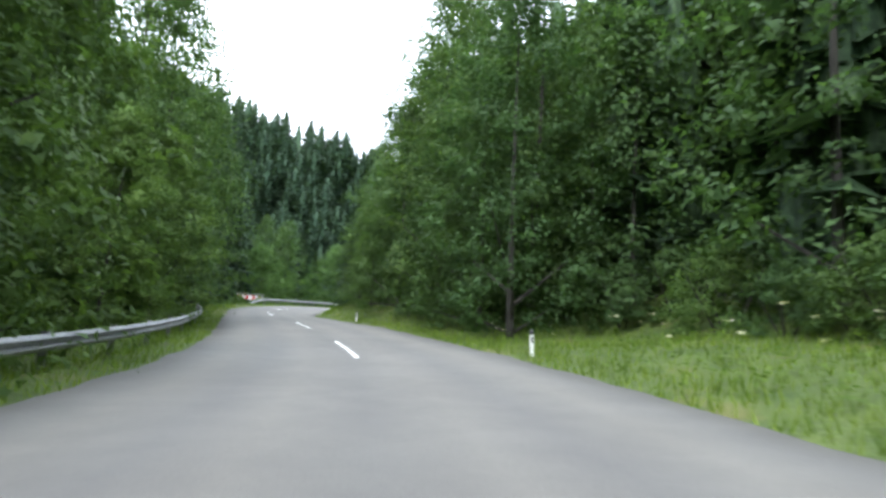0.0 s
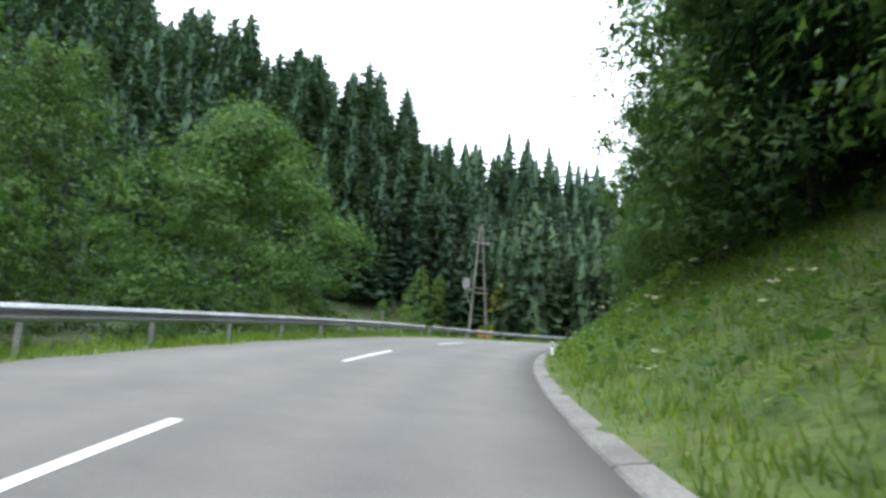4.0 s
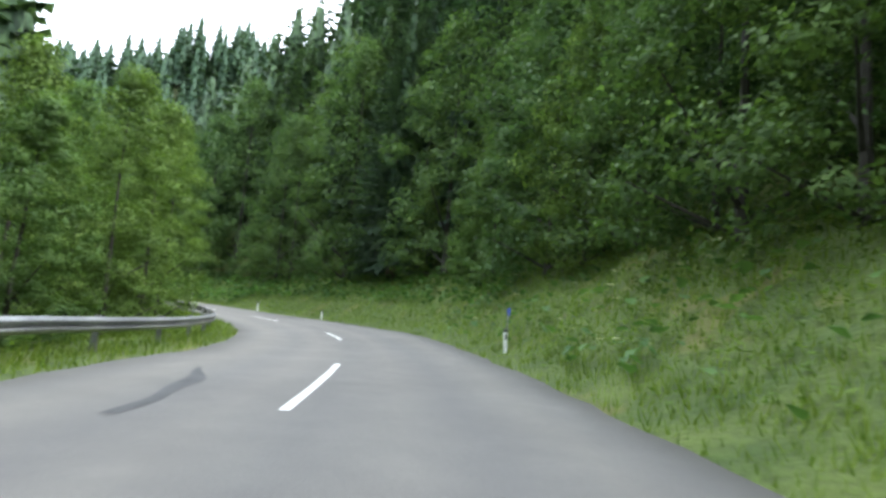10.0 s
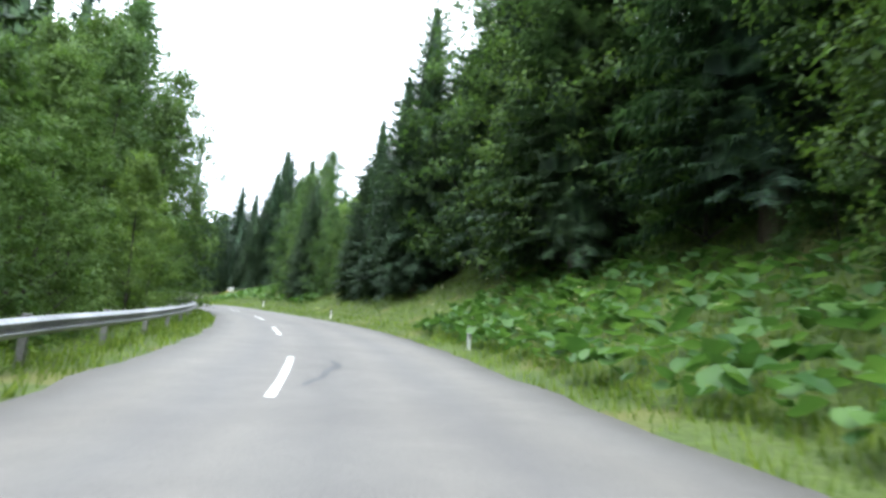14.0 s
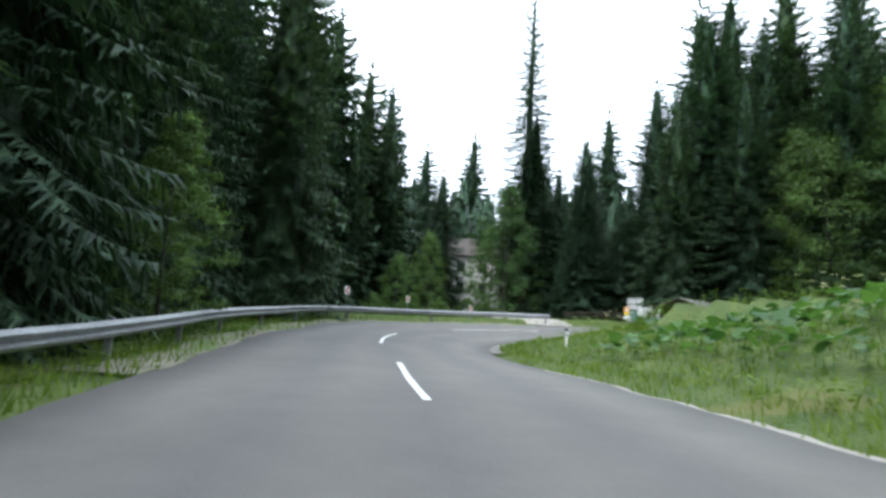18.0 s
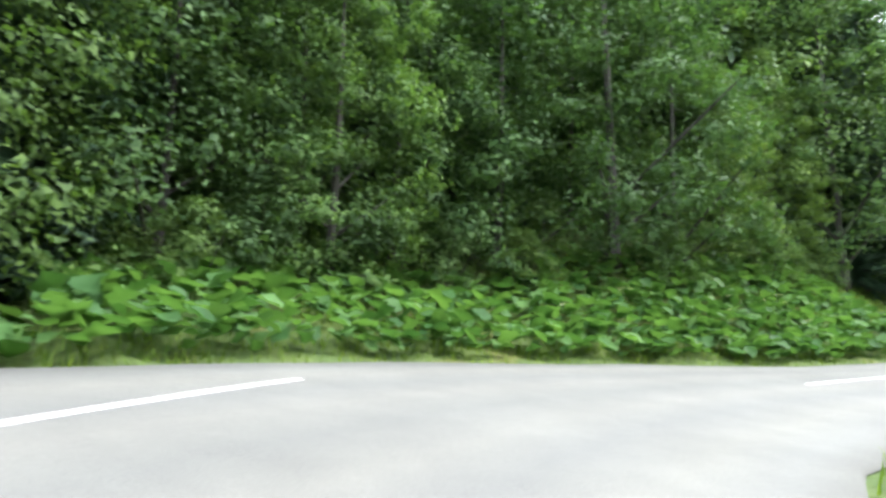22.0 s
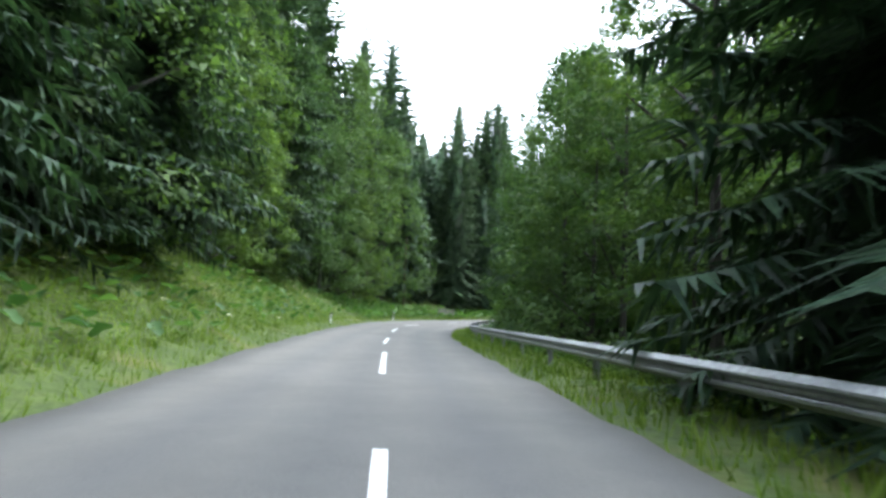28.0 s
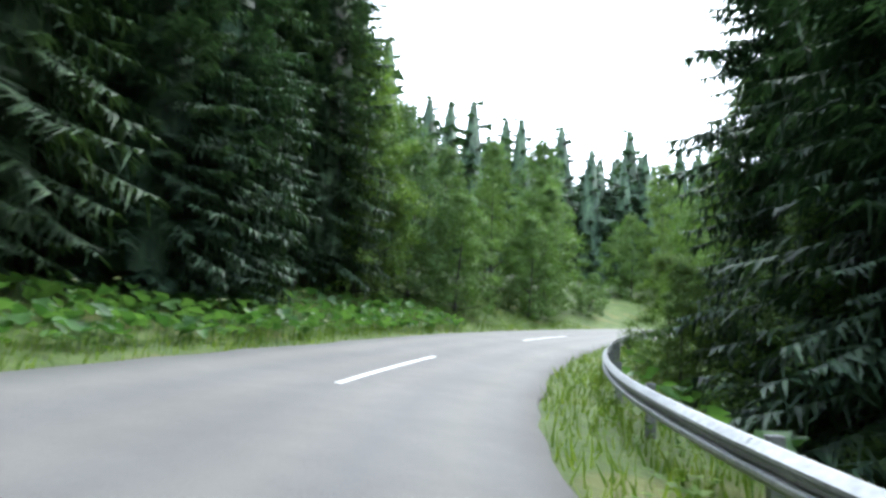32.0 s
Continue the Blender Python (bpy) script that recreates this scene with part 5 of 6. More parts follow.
# ---- hut at the hairpin ----
def hut():
    ax, ay = 132.15, 331.5
    turn = math.degrees(math.atan2(-1.86, 1.70))
    z0 = 24.80
    root = thing("wooden_hut", (ax, ay, z0), "small dark-stained wooden hut with gable roof and open doorway", "hut", turn=turn)
    wide, deep, eave, apex = 3.15, 2.3, 1.58, 2.12
    ridge = 1.80

    def top(x):
        return eave + (apex - eave) * (x / ridge if x < ridge else (wide - x) / (wide - ridge)) - 0.06

    n = 21
    for i in range(n):
        x0, x1 = wide * i / n, wide * (i + 1) / n
        if 0.30 < (x0 + x1) / 2 < 1.12:
            continue
        shape("board", [(x0 + 0.006, -0.25), (x1 - 0.006, -0.25), (x1 - 0.006, top(x1)), (x0 + 0.006, top(x0))], 0.004 * (i % 2), 0.028, TIMBER_DARK, root)
    for x in (0.03, wide - 0.03):
        for k in range(12):
            plate("board", (0.028, deep / 12 - 0.012, eave + 0.2), (x, 0.06 + deep * (k + 0.5) / 12, eave / 2 - 0.14), TIMBER_DARK, root, "", 0)
    shape("back_wall", [(0, -0.25), (wide, -0.25), (wide, eave - 0.06), (ridge, apex - 0.06), (0, eave - 0.06)], deep, 0.03, TIMBER_DARK, root)
    shape("lintel", [(0.28, 1.83), (1.14, 1.83), (1.14, top(1.14)), (0.28, top(0.28))], 0.0, 0.03, TIMBER_DARK, root)
    for x in (0.27, 1.15):
        plate("door_jamb", (0.07, 0.09, 1.95), (x, 0.0, 0.90), TIMBER_GREY, root, "weathered door post")
    plate("door_sill", (0.95, 0.16, 0.07), (0.71, -0.03, 0.03), TIMBER_GREY, root)
    plate("inner_wall", (wide - 0.1, 0.03, 1.7), (wide / 2, deep - 0.1, 0.8), INTERIOR, root, "unlit inner wall behind the doorway")
    plate("hut_floor", (wide - 0.1, deep - 0.1, 0.06), (wide / 2, deep / 2, 0.02), INTERIOR, root)
    plate("counter", (wide - 1.3, 0.5, 0.05), (wide / 2 + 0.55, deep - 0.4, 0.8), INTERIOR, root)
    over = 0.42
    for sg in (-1, 1):
        half = ridge if sg < 0 else wide - ridge
        slope = math.atan2(apex - eave, half)
        ln = (half + over) / math.cos(slope)
        cx = ridge + sg * (half + over) / 2
        cz = apex - (half + over) / 2 * math.tan(slope)
        for k in range(6):
            y0 = -0.45 + (deep + 0.8) * k / 6
            plate("roof_sheet", (ln, (deep + 0.8) / 6 + 0.03, 0.025), (cx, y0 + (deep + 0.8) / 12, cz + 0.03 + 0.006 * (k % 2)), ROOFING, root, "", 0, (0, math.degrees(slope) * sg, 0))
        plate("barge_board", (ln + 0.02, 0.03, 0.055), (cx, -0.465, cz + 0.012), TIMBER_GREY, root, "pale weathered edge board of the roof", 0.006, (0, math.degrees(slope) * sg, 0))
        for k in range(4):
            plate("rafter", (ln - 0.1, 0.07, 0.09), (cx, -0.3 + k * 0.95, cz - 0.04), TIMBER_DARK, root, "", 0, (0, math.degrees(slope) * sg, 0))
    pole("ridge_beam", (ridge, -0.4, apex - 0.12), (ridge, deep + 0.3, apex - 0.12), 0.06, TIMBER_DARK, root)
    plate("name_plate", (0.30, 0.02, 0.14), (1.78, -0.03, 1.72), SIGN_BACK, root, "small pale plate under the gable")
    plate("lower_cladding", (1.45, 0.05, 0.5), (2.0, -0.035, 0.12), TIMBER_GREY, root, "scuffed grey lower cladding")
    for x, z, w, h, seed in ((1.56, 1.05, 0.62, 0.76, 3), (2.22, 1.03, 0.31, 0.45, 4)):
        p = thing("poster", (0, 0, 0), "yellow poster with dark print on the hut wall", "poster", "posters on the hut")
        m = pose(ax, ay, z0, 0, 0, turn) @ Matrix.Translation((x, -0.03, z))
        p.matrix_basis = m
        plate("sheet", (w, 0.012, h), (0, 0, 0), SIGN_YELLOW, p)
        if w > 0.5:
            bm = bmesh.new()
            g = bmesh.ops.create_cone(bm, cap_ends=True, segments=18, radius1=0.19, radius2=0.19, depth=0.006)
            bmesh.ops.transform(bm, matrix=pose(0, -0.010, 0.0, 90), verts=g["verts"])
            part("emblem", bm, SIGN_BLACK, p, "round dark emblem")
            for k in range(8):
                a = k * math.pi / 4
                plate("ray", (0.05, 0.006, 0.03), (0.12 * math.cos(a), -0.014, 0.12 * math.sin(a)), SIGN_YELLOW, p, "", 0, (0, -math.degrees(a), 0))
            plate("ray", (0.06, 0.006, 0.06), (0, -0.014, 0), SIGN_YELLOW, p, "", 0, (0, 45, 0))
            bars(p, [(-0.24, 0.24, 0.29, 0.05), (-0.24, 0.2, -0.29, 0.035)], -0.009, SIGN_BLACK, seed)
        else:
            bars(p, [(-0.11, 0.11, 0.13, 0.03), (-0.11, 0.08, 0.06, 0.02), (-0.11, 0.1, 0.0, 0.02), (-0.11, 0.09, -0.06, 0.02), (-0.11, 0.1, -0.14, 0.03)], -0.009, SIGN_BLACK, seed)


hut()


# ---- direction boards beside the hut ----
def tall_sign_frame():
    turn = facing(-0.50, -0.87)
    root = thing("direction_sign_frame", (131.15, 335.4, 24.72), "tall galvanised frame with white and green direction boards", "road sign", turn=turn)
    w = 1.02
    for x in (-w / 2, w / 2):
        pole("post", (x, 0, -0.4), (x, 0, 2.27), 0.032, FRAME_STEEL, root)
    for z in (2.25, 1.86, 1.47, 1.09, 0.74):
        pole("crossbar", (-w / 2, 0, z), (w / 2, 0, z), 0.024, FRAME_STEEL, root)
    for z, mat, ink, seed in ((2.05, SIGN_WHITE, SIGN_BLACK, 1), (1.665, SIGN_WHITE, SIGN_BLACK, 2), (1.28, SIGN_GREEN, SIGN_WHITE, 3), (0.91, SIGN_GREEN, SIGN_WHITE, 4)):
        b = plate("board", (w - 0.14, 0.03, 0.24), (0, -0.01, z), mat, root)
        if mat == SIGN_GREEN:
            bars(b, [(-0.38, -0.02, z, 0.06), (0.1, 0.36, z, 0.08)], -0.029, ink, seed)
        else:
            bars(b, [(-0.40, -0.32, z, 0.10), (-0.22, 0.30, z, 0.045)], -0.029, ink, seed)
    o = plate("orange_plate", (0.33, 0.02, 0.55), (-w / 2 - 0.06, -0.05, 1.40), SIGN_ORANGE, root, "small orange and yellow notice")
    for k, z in enumerate((1.55, 1.40)):
        plate("stripe", (0.24, 0.008, 0.06), (-w / 2 - 0.06, -0.063, z), SIGN_WHITE, o, "", 0)
    plate("lower_field", (0.32, 0.008, 0.17), (-w / 2 - 0.06, -0.063, 1.22), SIGN_YELLOW, o, "yellow lower field", 0)
    shape("white_flag", [(-w / 2 - 0.12, 1.10), (-w / 2 + 0.22, 1.04), (-w / 2 + 0.16, 0.78), (-w / 2 - 0.34, 0.92)], -0.06, 0.012, SIGN_WHITE, root, "white plastic flap hanging from the frame")
    bm = bmesh.new()
    g = bmesh.ops.create_cone(bm, cap_ends=True, segments=20, radius1=0.235, radius2=0.235, depth=0.02)
    bmesh.ops.transform(bm, matrix=pose(w / 2 + 0.10, -0.07, 1.24, 90), verts=g["verts"])
    bd = part("round_badge", bm, SIGN_RED, root, "round red and white badge")
    plate("band", (0.44, 0.008, 0.10), (w / 2 + 0.10, -0.083, 1.27), SIGN_WHITE, bd, "", 0, (0, -18, 0))
    plate("white_panel", (0.40, 0.015, 0.42), (w / 2 + 0.06, -0.055, 0.80), SIGN_WHITE, root, "white sheet below the badge")
    plate("lamp_box", (0.12, 0.10, 0.14), (w / 2 + 0.05, -0.02, 1.98), SIGN_WHITE, root)
    root.scale = (1.14, 1.14, 1.14)


def wide_sign_frame():
    turn = facing(-0.62, -0.78)
    x, y = 131.95, 333.4
    root = thing("direction_sign_frame", (x, y, 24.68), "wide galvanised frame with white board above green board, arrows", "road sign", turn=turn)
    w = 2.1
    for px in (-w / 2, w / 2):
        pole("post", (px, 0, -0.4), (px, 0, 1.82), 0.032, FRAME_STEEL, root)
    for z in (1.80, 1.09, 0.42):
        pole("crossbar", (-w / 2, 0, z), (w / 2, 0, z), 0.026, FRAME_STEEL, root)
    b = plate("board", (w - 0.16, 0.03, 0.58), (0, -0.01, 1.45), SIGN_WHITE, root, "white direction board")
    bars(b, [(-0.65, 0.20, 1.60, 0.075), (-0.70, 0.15, 1.44, 0.06), (-0.60, 0.30, 1.28, 0.05)], -0.029, SIGN_BLACK, 5)
    arrow(b, 0.76, 1.45, 0.16, -0.031, SIGN_BLACK)
    b = plate("board", (w - 0.16, 0.03, 0.55), (0, -0.01, 0.755), SIGN_GREEN, root, "green direction board")
    bars(b, [(-0.68, 0.42, 0.82, 0.11), (-0.60, 0.30, 0.64, 0.05)], -0.029, SIGN_WHITE, 6)
    arrow(b, 0.72, 0.72, 0.16, -0.031, SIGN_WHITE)
    for z in (1.01, 0.50):
        plate("board_edge", (w - 0.2, 0.006, 0.02), (0, -0.028, z), SIGN_WHITE, b, "", 0)


tall_sign_frame()
wide_sign_frame()


def rail_fence(pts, label):
    root = tagged(new("rail_fence"), label, "fence", "rail fences")
    for i, (x, y) in enumerate(pts):
        z = land_z(x, y)
        pole("post", (x, y, z - 0.3), (x, y, z + 0.7), 0.05, TIMBER_DARK, root)
        if i:
            u, v = pts[i - 1]
            for h in (0.32, 0.6):
                pole("rail", (u, v, land_z(u, v) + h), (x, y, z + h + 0.03), 0.04, TIMBER_DARK, root)


rail_fence([(126.1, 338.2), (127.4, 337.2), (128.8, 336.2), (130.2, 335.4)], "low weathered timber rail fence beside the gravel side road")
rail_fence([(120.2, 335.5), (121.3, 337.6), (121.2, 340.0), (119.9, 342.2)], "low weathered timber rail fence along the side road")


# ---- chevrons, road signs ----
def chevron_plate(x, y, top, dx, dy, label="red and white bend arrow plate on a steel pole"):
    root = thing("chevron_sign", (x, y, land_z(x, y)), label, "road sign", "bend arrow plates", facing(dx, dy))
    h = top - land_z(x, y)
    pole("pole", (0, 0.03, -0.3), (0, 0.03, h), 0.03, STEEL, root)
    b = plate("board", (0.5, 0.02, 0.5), (0, 0, h - 0.26), SIGN_WHITE, root)
    z = h - 0.26
    shape("chevron", [(0.22, z + 0.22), (0.02, z + 0.22), (-0.2, z), (0.02, z - 0.22), (0.22, z - 0.22), (0.0, z)], -0.014, 0.003, SIGN_RED, b)


chevron_plate(112.0, 323.7, 25.95, 0.93, -0.36)
chevron_plate(114.4, 331.2, 26.2, 0.93, -0.36)
chevron_plate(119.0, 331.4, 25.75, 0.90, -0.43)


def long_chevron_board():
    x, y = -21.5, 90.5
    z = land_z(x, y)
    root = thing("chevron_board", (x, y, z), "long red and white chevron board under a pale green bar", "road sign", turn=facing(11.0, -24.0))
    w, zc = 3.6, 7.5 - z
    for px in (-1.5, 0.0, 1.5):
        pole("post", (px, 0.05, -0.4), (px, 0.05, zc + 0.45), 0.035, STEEL, root)
    b = plate("board", (w, 0.03, 0.56), (0, 0, zc), SIGN_WHITE, root)
    for k in range(4):
        x0 = -w / 2 + 0.04 + k * 0.9
        shape("chevron", [(x0, zc + 0.27), (x0 + 0.42, zc + 0.27), (x0 + 0.80, zc), (x0 + 0.42, zc - 0.27), (x0, zc - 0.27), (x0 + 0.38, zc)], -0.019, 0.003, SIGN_RED, b)
    plate("top_bar", (w + 0.25, 0.10, 0.09), (0, 0, zc + 0.47), SIGN_BACK, root, "pale green-grey bar above the board", 0.02)


long_chevron_board()


def yield_sign_back(x, y, top):
    z = land_z(x, y)
    root = thing("give_way_sign", (x, y, z), "triangular give-way sign seen from its grey back", "road sign", turn=facing(-0.1, 1.0))
    h = top - z
    pole("pole", (0, -0.03, -0.3), (0, -0.03, h + 0.02), 0.032, STEEL, root)
    shape("triangle", [(-0.5, h), (0.5, h), (0.04, h - 0.85), (-0.04, h - 0.85)], 0.0, 0.02, SIGN_BACK, root)
    plate("lower_plate", (0.72, 0.02, 0.30), (0, 0.01, h - 1.25), SIGN_BACK, root)
    for zz in (h - 0.12, h - 0.42):
        plate("clamp", (0.36, 0.03, 0.04), (0, -0.025, zz), STEEL, root)


yield_sign_back(124.6, 352.5, 29.3)


def yellow_warning_sign():
    x, y = 145.9, 292.7
    z = land_z(x, y)
    root = thing("warning_sign", (x, y, z), "fluorescent yellow warning sign with triangle on a steel pole", "road sign", turn=facing(-0.5, 0.87))
    t = 29.36 - z
    pole("pole", (0, 0.03, -0.4), (0, 0.03, t), 0.03, STEEL, root)
    b = plate("board", (0.55, 0.02, 0.80), (0, 0, t - 0.42), SIGN_LIME, root)
    for k, (s, mat) in enumerate(((0.20, SIGN_RED), (0.135, SIGN_WHITE))):
        c = t - 0.26
        shape("triangle", [(-s * 1.1, c - s * 0.75), (s * 1.1, c - s * 0.75), (0, c + s * 1.15)], -0.013 - 0.003 * k, 0.002, mat, b)
    shape("pictogram", [(-0.06, t - 0.33), (0.07, t - 0.33), (0.05, t - 0.27), (0.0, t - 0.24), (-0.05, t - 0.27)], -0.019, 0.002, SIGN_BLACK, b)
    bars(b, [(-0.2, 0.2, t - 0.50, 0.05)], -0.0135, SIGN_BLACK, 8)
    shape("car_pictogram", [(-0.15, t - 0.70), (0.15, t - 0.70), (0.15, t - 0.645), (0.08, t - 0.63), (0.05, t - 0.58), (-0.05, t - 0.58), (-0.08, t - 0.63), (-0.15, t - 0.645)], -0.0135, 0.002, SIGN_BLACK, b)


yellow_warning_sign()


def kilometre_plate():
    p = road_point(217.6, -5.1)
    z = land_z(p.x, p.y)
    root = thing("kilometre_plate", (p.x, p.y, z), "small blue kilometre plate on a thin post", "road sign", turn=heading(217) + 90 + 175)
    pole("post", (0, 0.02, -0.3), (0, 0.02, 0.95), 0.022, STEEL, root)
    b = plate("board", (0.48, 0.012, 0.28), (0, 0, 0.98), SIGN_BLUE, root)
    for x in (-0.09, 0.09):
        plate("text_bar", (0.05, 0.004, 0.16), (x, -0.008, 0.98), SIGN_WHITE, b, "", 0)


kilometre_plate()


def notice_frame():
    a, b = Vector((212.3, 210.6, 0)), Vector((212.2, 208.0, 0))
    m = (a + b) / 2
    z = land_z(m.x, m.y) - 0.12
    root = thing("notice_frame", (m.x, m.y, z), "weathered low timber frame beside the road", "notice board", turn=facing(-0.98, 0.18))
    for x in (-1.25, 1.25):
        plate("post", (0.07, 0.07, 1.8), (x, 0, 0.40), TIMBER_GREY, root, "", 0.008)
    plate("top_rail", (2.66, 0.06, 0.06), (0, 0, 1.28), TIMBER_GREY, root, "", 0.008)
    for k in range(3):
        plate("board", (2.42, 0.025, 0.16), (0, -0.02, 0.70 + 0.19 * k), TIMBER_GREY, root, "", 0.004)


notice_frame()


# ---- pylon, meter box, post, house ----
def pylon():
    x, y = 13.6, 157.2
    z = land_z(x, y)
    root = thing("power_pylon", (x, y, z), "weathered wooden A-frame power pole with transformer and insulators", "power pole", turn=12.0)
    h = 24.2 - z
    pole("leg", (-1.45, 0, -0.6), (-0.45, 0, h), 0.17, TIMBER_GREY, root, r2=0.11)
    pole("leg", (1.30, 0, -0.6), (-0.05, 0, h * 0.98), 0.17, TIMBER_GREY, root, r2=0.11)
    plate("brace", (2.2, 0.14, 0.16), (-0.15, -0.16, h * 0.47), TIMBER_GREY, root, "", 0.02)
    plate("brace", (2.3, 0.14, 0.16), (-0.15, -0.16, h * 0.43), TIMBER_GREY, root, "", 0.02)
    plate("brace", (1.1, 0.10, 0.12), (-0.20, -0.16, h * 0.70), TIMBER_GREY, root, "", 0.02)
    plate("crossarm", (2.6, 0.12, 0.13), (-0.25, -0.15, h * 0.86), STEEL, root, "steel crossarm", 0.02)
    plate("crown_plate", (0.40, 0.30, 0.7), (-0.27, 0, h - 0.25), TIMBER_GREY, root, "", 0.05)
    for px in (-1.4, -0.8, 0.3, 0.9):
        for k in range(3):
            pole("insulator", (px, -0.15, h * 0.86 + 0.08 + 0.09 * k), (px, -0.15, h * 0.86 + 0.17 + 0.09 * k), 0.075 - 0.015 * k, CERAMIC, root)
    tx, tz = -2.05, h * 0.47
    t = pole("transformer", (tx, 0, tz - 0.15), (tx, 0, tz + 1.05), 0.36, SIGN_BACK, root, "grey pole transformer", sides=16)
    pole("lid", (tx, 0, tz + 1.05), (tx, 0, tz + 1.12), 0.39, SIGN_BACK, t, sides=16)
    for k in range(3):
        pole("bushing", (tx - 0.2 + 0.2 * k, 0, tz + 1.1), (tx - 0.2 + 0.2 * k, 0, tz + 1.45), 0.05, CERAMIC, t)
    for a in range(10):
        c, s_ = math.cos(a * 0.628), math.sin(a * 0.628)
        plate("fin", (0.12, 0.02, 0.9), (tx + 0.40 * c, 0.40 * s_, tz + 0.45), SIGN_BACK, t, "", 0, (0, 0, math.degrees(a * 0.628)))
    plate("platform", (1.2, 0.7, 0.10), (tx + 0.3, 0, tz - 0.2), STEEL, root)
    pole("strut", (tx - 0.1, 0, tz - 0.25), (-1.15, 0, tz - 2.6), 0.05, STEEL, root)
    for i, (ex, ey, ez) in enumerate(((-95, 55, 14), (-95, 56.3, 14), (75, 95, 30), (75, 96.3, 30))):
        bm = bmesh.new()
        side = -1.4 if i % 2 else 0.9
        p0 = Vector((side, -0.15, h * 0.86 + 0.35))
        rings = []
        for k in range(17):
            q = p0.lerp(Vector((ex, ey, ez + h * 0.5)), k / 16) - Vector((0, 0, 10 * (k / 16) * (1 - k / 16)))
            rings.append([bm.verts.new(q + Vector((0, 0.011 * math.cos(c), 0.011 * math.sin(c)))) for c in (0.8, 2.4, 3.9, 5.5)])
        for u, v in zip(rings, rings[1:]):
            for c in range(4):
                bm.faces.new((u[c], u[(c + 1) % 4], v[(c + 1) % 4], v[c]))
        part("cable", bm, SIGN_BLACK, root)


pylon()


def meter_box():
    x, y = 12.2, 149.8
    z = land_z(x, y)
    root = thing("grit_bin", (x, y, z), "orange grit bin on a pale blue stand behind the guard rail", "grit bin", turn=20)
    plate("body", (1.55, 0.8, 0.75), (0, 0, 1.30), SIGN_ORANGE, root, "", 0.05)
    plate("stand", (1.45, 0.7, 0.95), (0, 0, 0.45), SIGN_PALE_BLUE, root, "pale blue lower half", 0.04)
    plate("lid", (1.65, 0.9, 0.12), (0, 0, 1.72), SIGN_ORANGE, root, "sloping orange lid", 0.04)
    plate("label_field", (0.8, 0.012, 0.25), (0, -0.41, 1.35), SIGN_BACK, root, "", 0)


meter_box()


def timber_post(x, y, h):
    z = land_z(x, y)
    root = thing("timber_post", (x, y, z), "pale weathered timber post behind the guard rail", "post", "timber posts")
    pole("shaft", (0, 0, -0.4), (0.04, 0.02, h), 0.11, TIMBER_GREY, root, r2=0.09)
    pole("top_cap", (0.04, 0.02, h), (0.04, 0.02, h + 0.04), 0.10, TIMBER_GREY, root, r2=0.05)


timber_post(-1.6, 135.2, 3.2)
timber_post(-4.6, 137.0, 2.4)


def house():
    x, y = 116.5, 369.0
    z = land_z(x, y) - 0.4
    root = thing("house", (x, y, z), "white plastered house with brown roof behind the trees", "house", turn=12)
    w, d, h, ap = 9.0, 8.0, 8.2, 11.2
    sides = [((w, 0.3, h), (0, -d / 2, h / 2)), ((w, 0.3, h), (0, d / 2, h / 2)), ((0.3, d - 0.3, h), (-w / 2 + 0.15, 0, h / 2)), ((0.3, d - 0.3, h), (w / 2 - 0.15, 0, h / 2))]
    for size, at in sides:
        plate("wall", size, at, PLASTER, root, "", 0.02)
    for sg in (-1, 1):
        ln = math.hypot(d / 2 + 0.7, ap - h)
        r = plate("roof", (w + 1.4, ln, 0.18), (0, sg * (d / 4 + 0.30), (ap + h) / 2 - 0.1), ROOF_TILE, root, "", 0.02, (-sg * math.degrees(math.atan2(ap - h, d / 2 + 0.7)), 0, 0))
    for sg in (-1, 1):
        bm = bmesh.new()
        vs = [bm.verts.new(p) for p in ((sg * (w / 2 - 0.15), -d / 2, h), (sg * (w / 2 - 0.15), d / 2, h), (sg * (w / 2 - 0.15), 0, ap - 0.3))]
        f = bm.faces.new(vs)
        g = bmesh.ops.extrude_face_region(bm, geom=[f])
        bmesh.ops.translate(bm, vec=(sg * 0.12, 0, 0), verts=[v for v in g["geom"] if isinstance(v, bmesh.types.BMVert)])
        bmesh.ops.recalc_face_normals(bm, faces=bm.faces)
        part("gable", bm, TIMBER_DARK, root, "dark timber gable")
    for fx in (-2.8, 0, 2.8):
        for fz in (1.5, 4.1, 6.7):
            wd = plate("window", (1.05, 0.06, 1.3), (fx, -d / 2 - 0.16, fz), TIMBER_GREY, root, "", 0.01)
            for px in (-0.23, 0.23):
                plate("pane", (0.40, 0.03, 1.1), (fx + px, -d / 2 - 0.19, fz), PANE, wd, "", 0)
    plate("chimney", (0.6, 0.6, 1.6), (1.5, 0.8, ap + 0.2), PLASTER, root)


house()


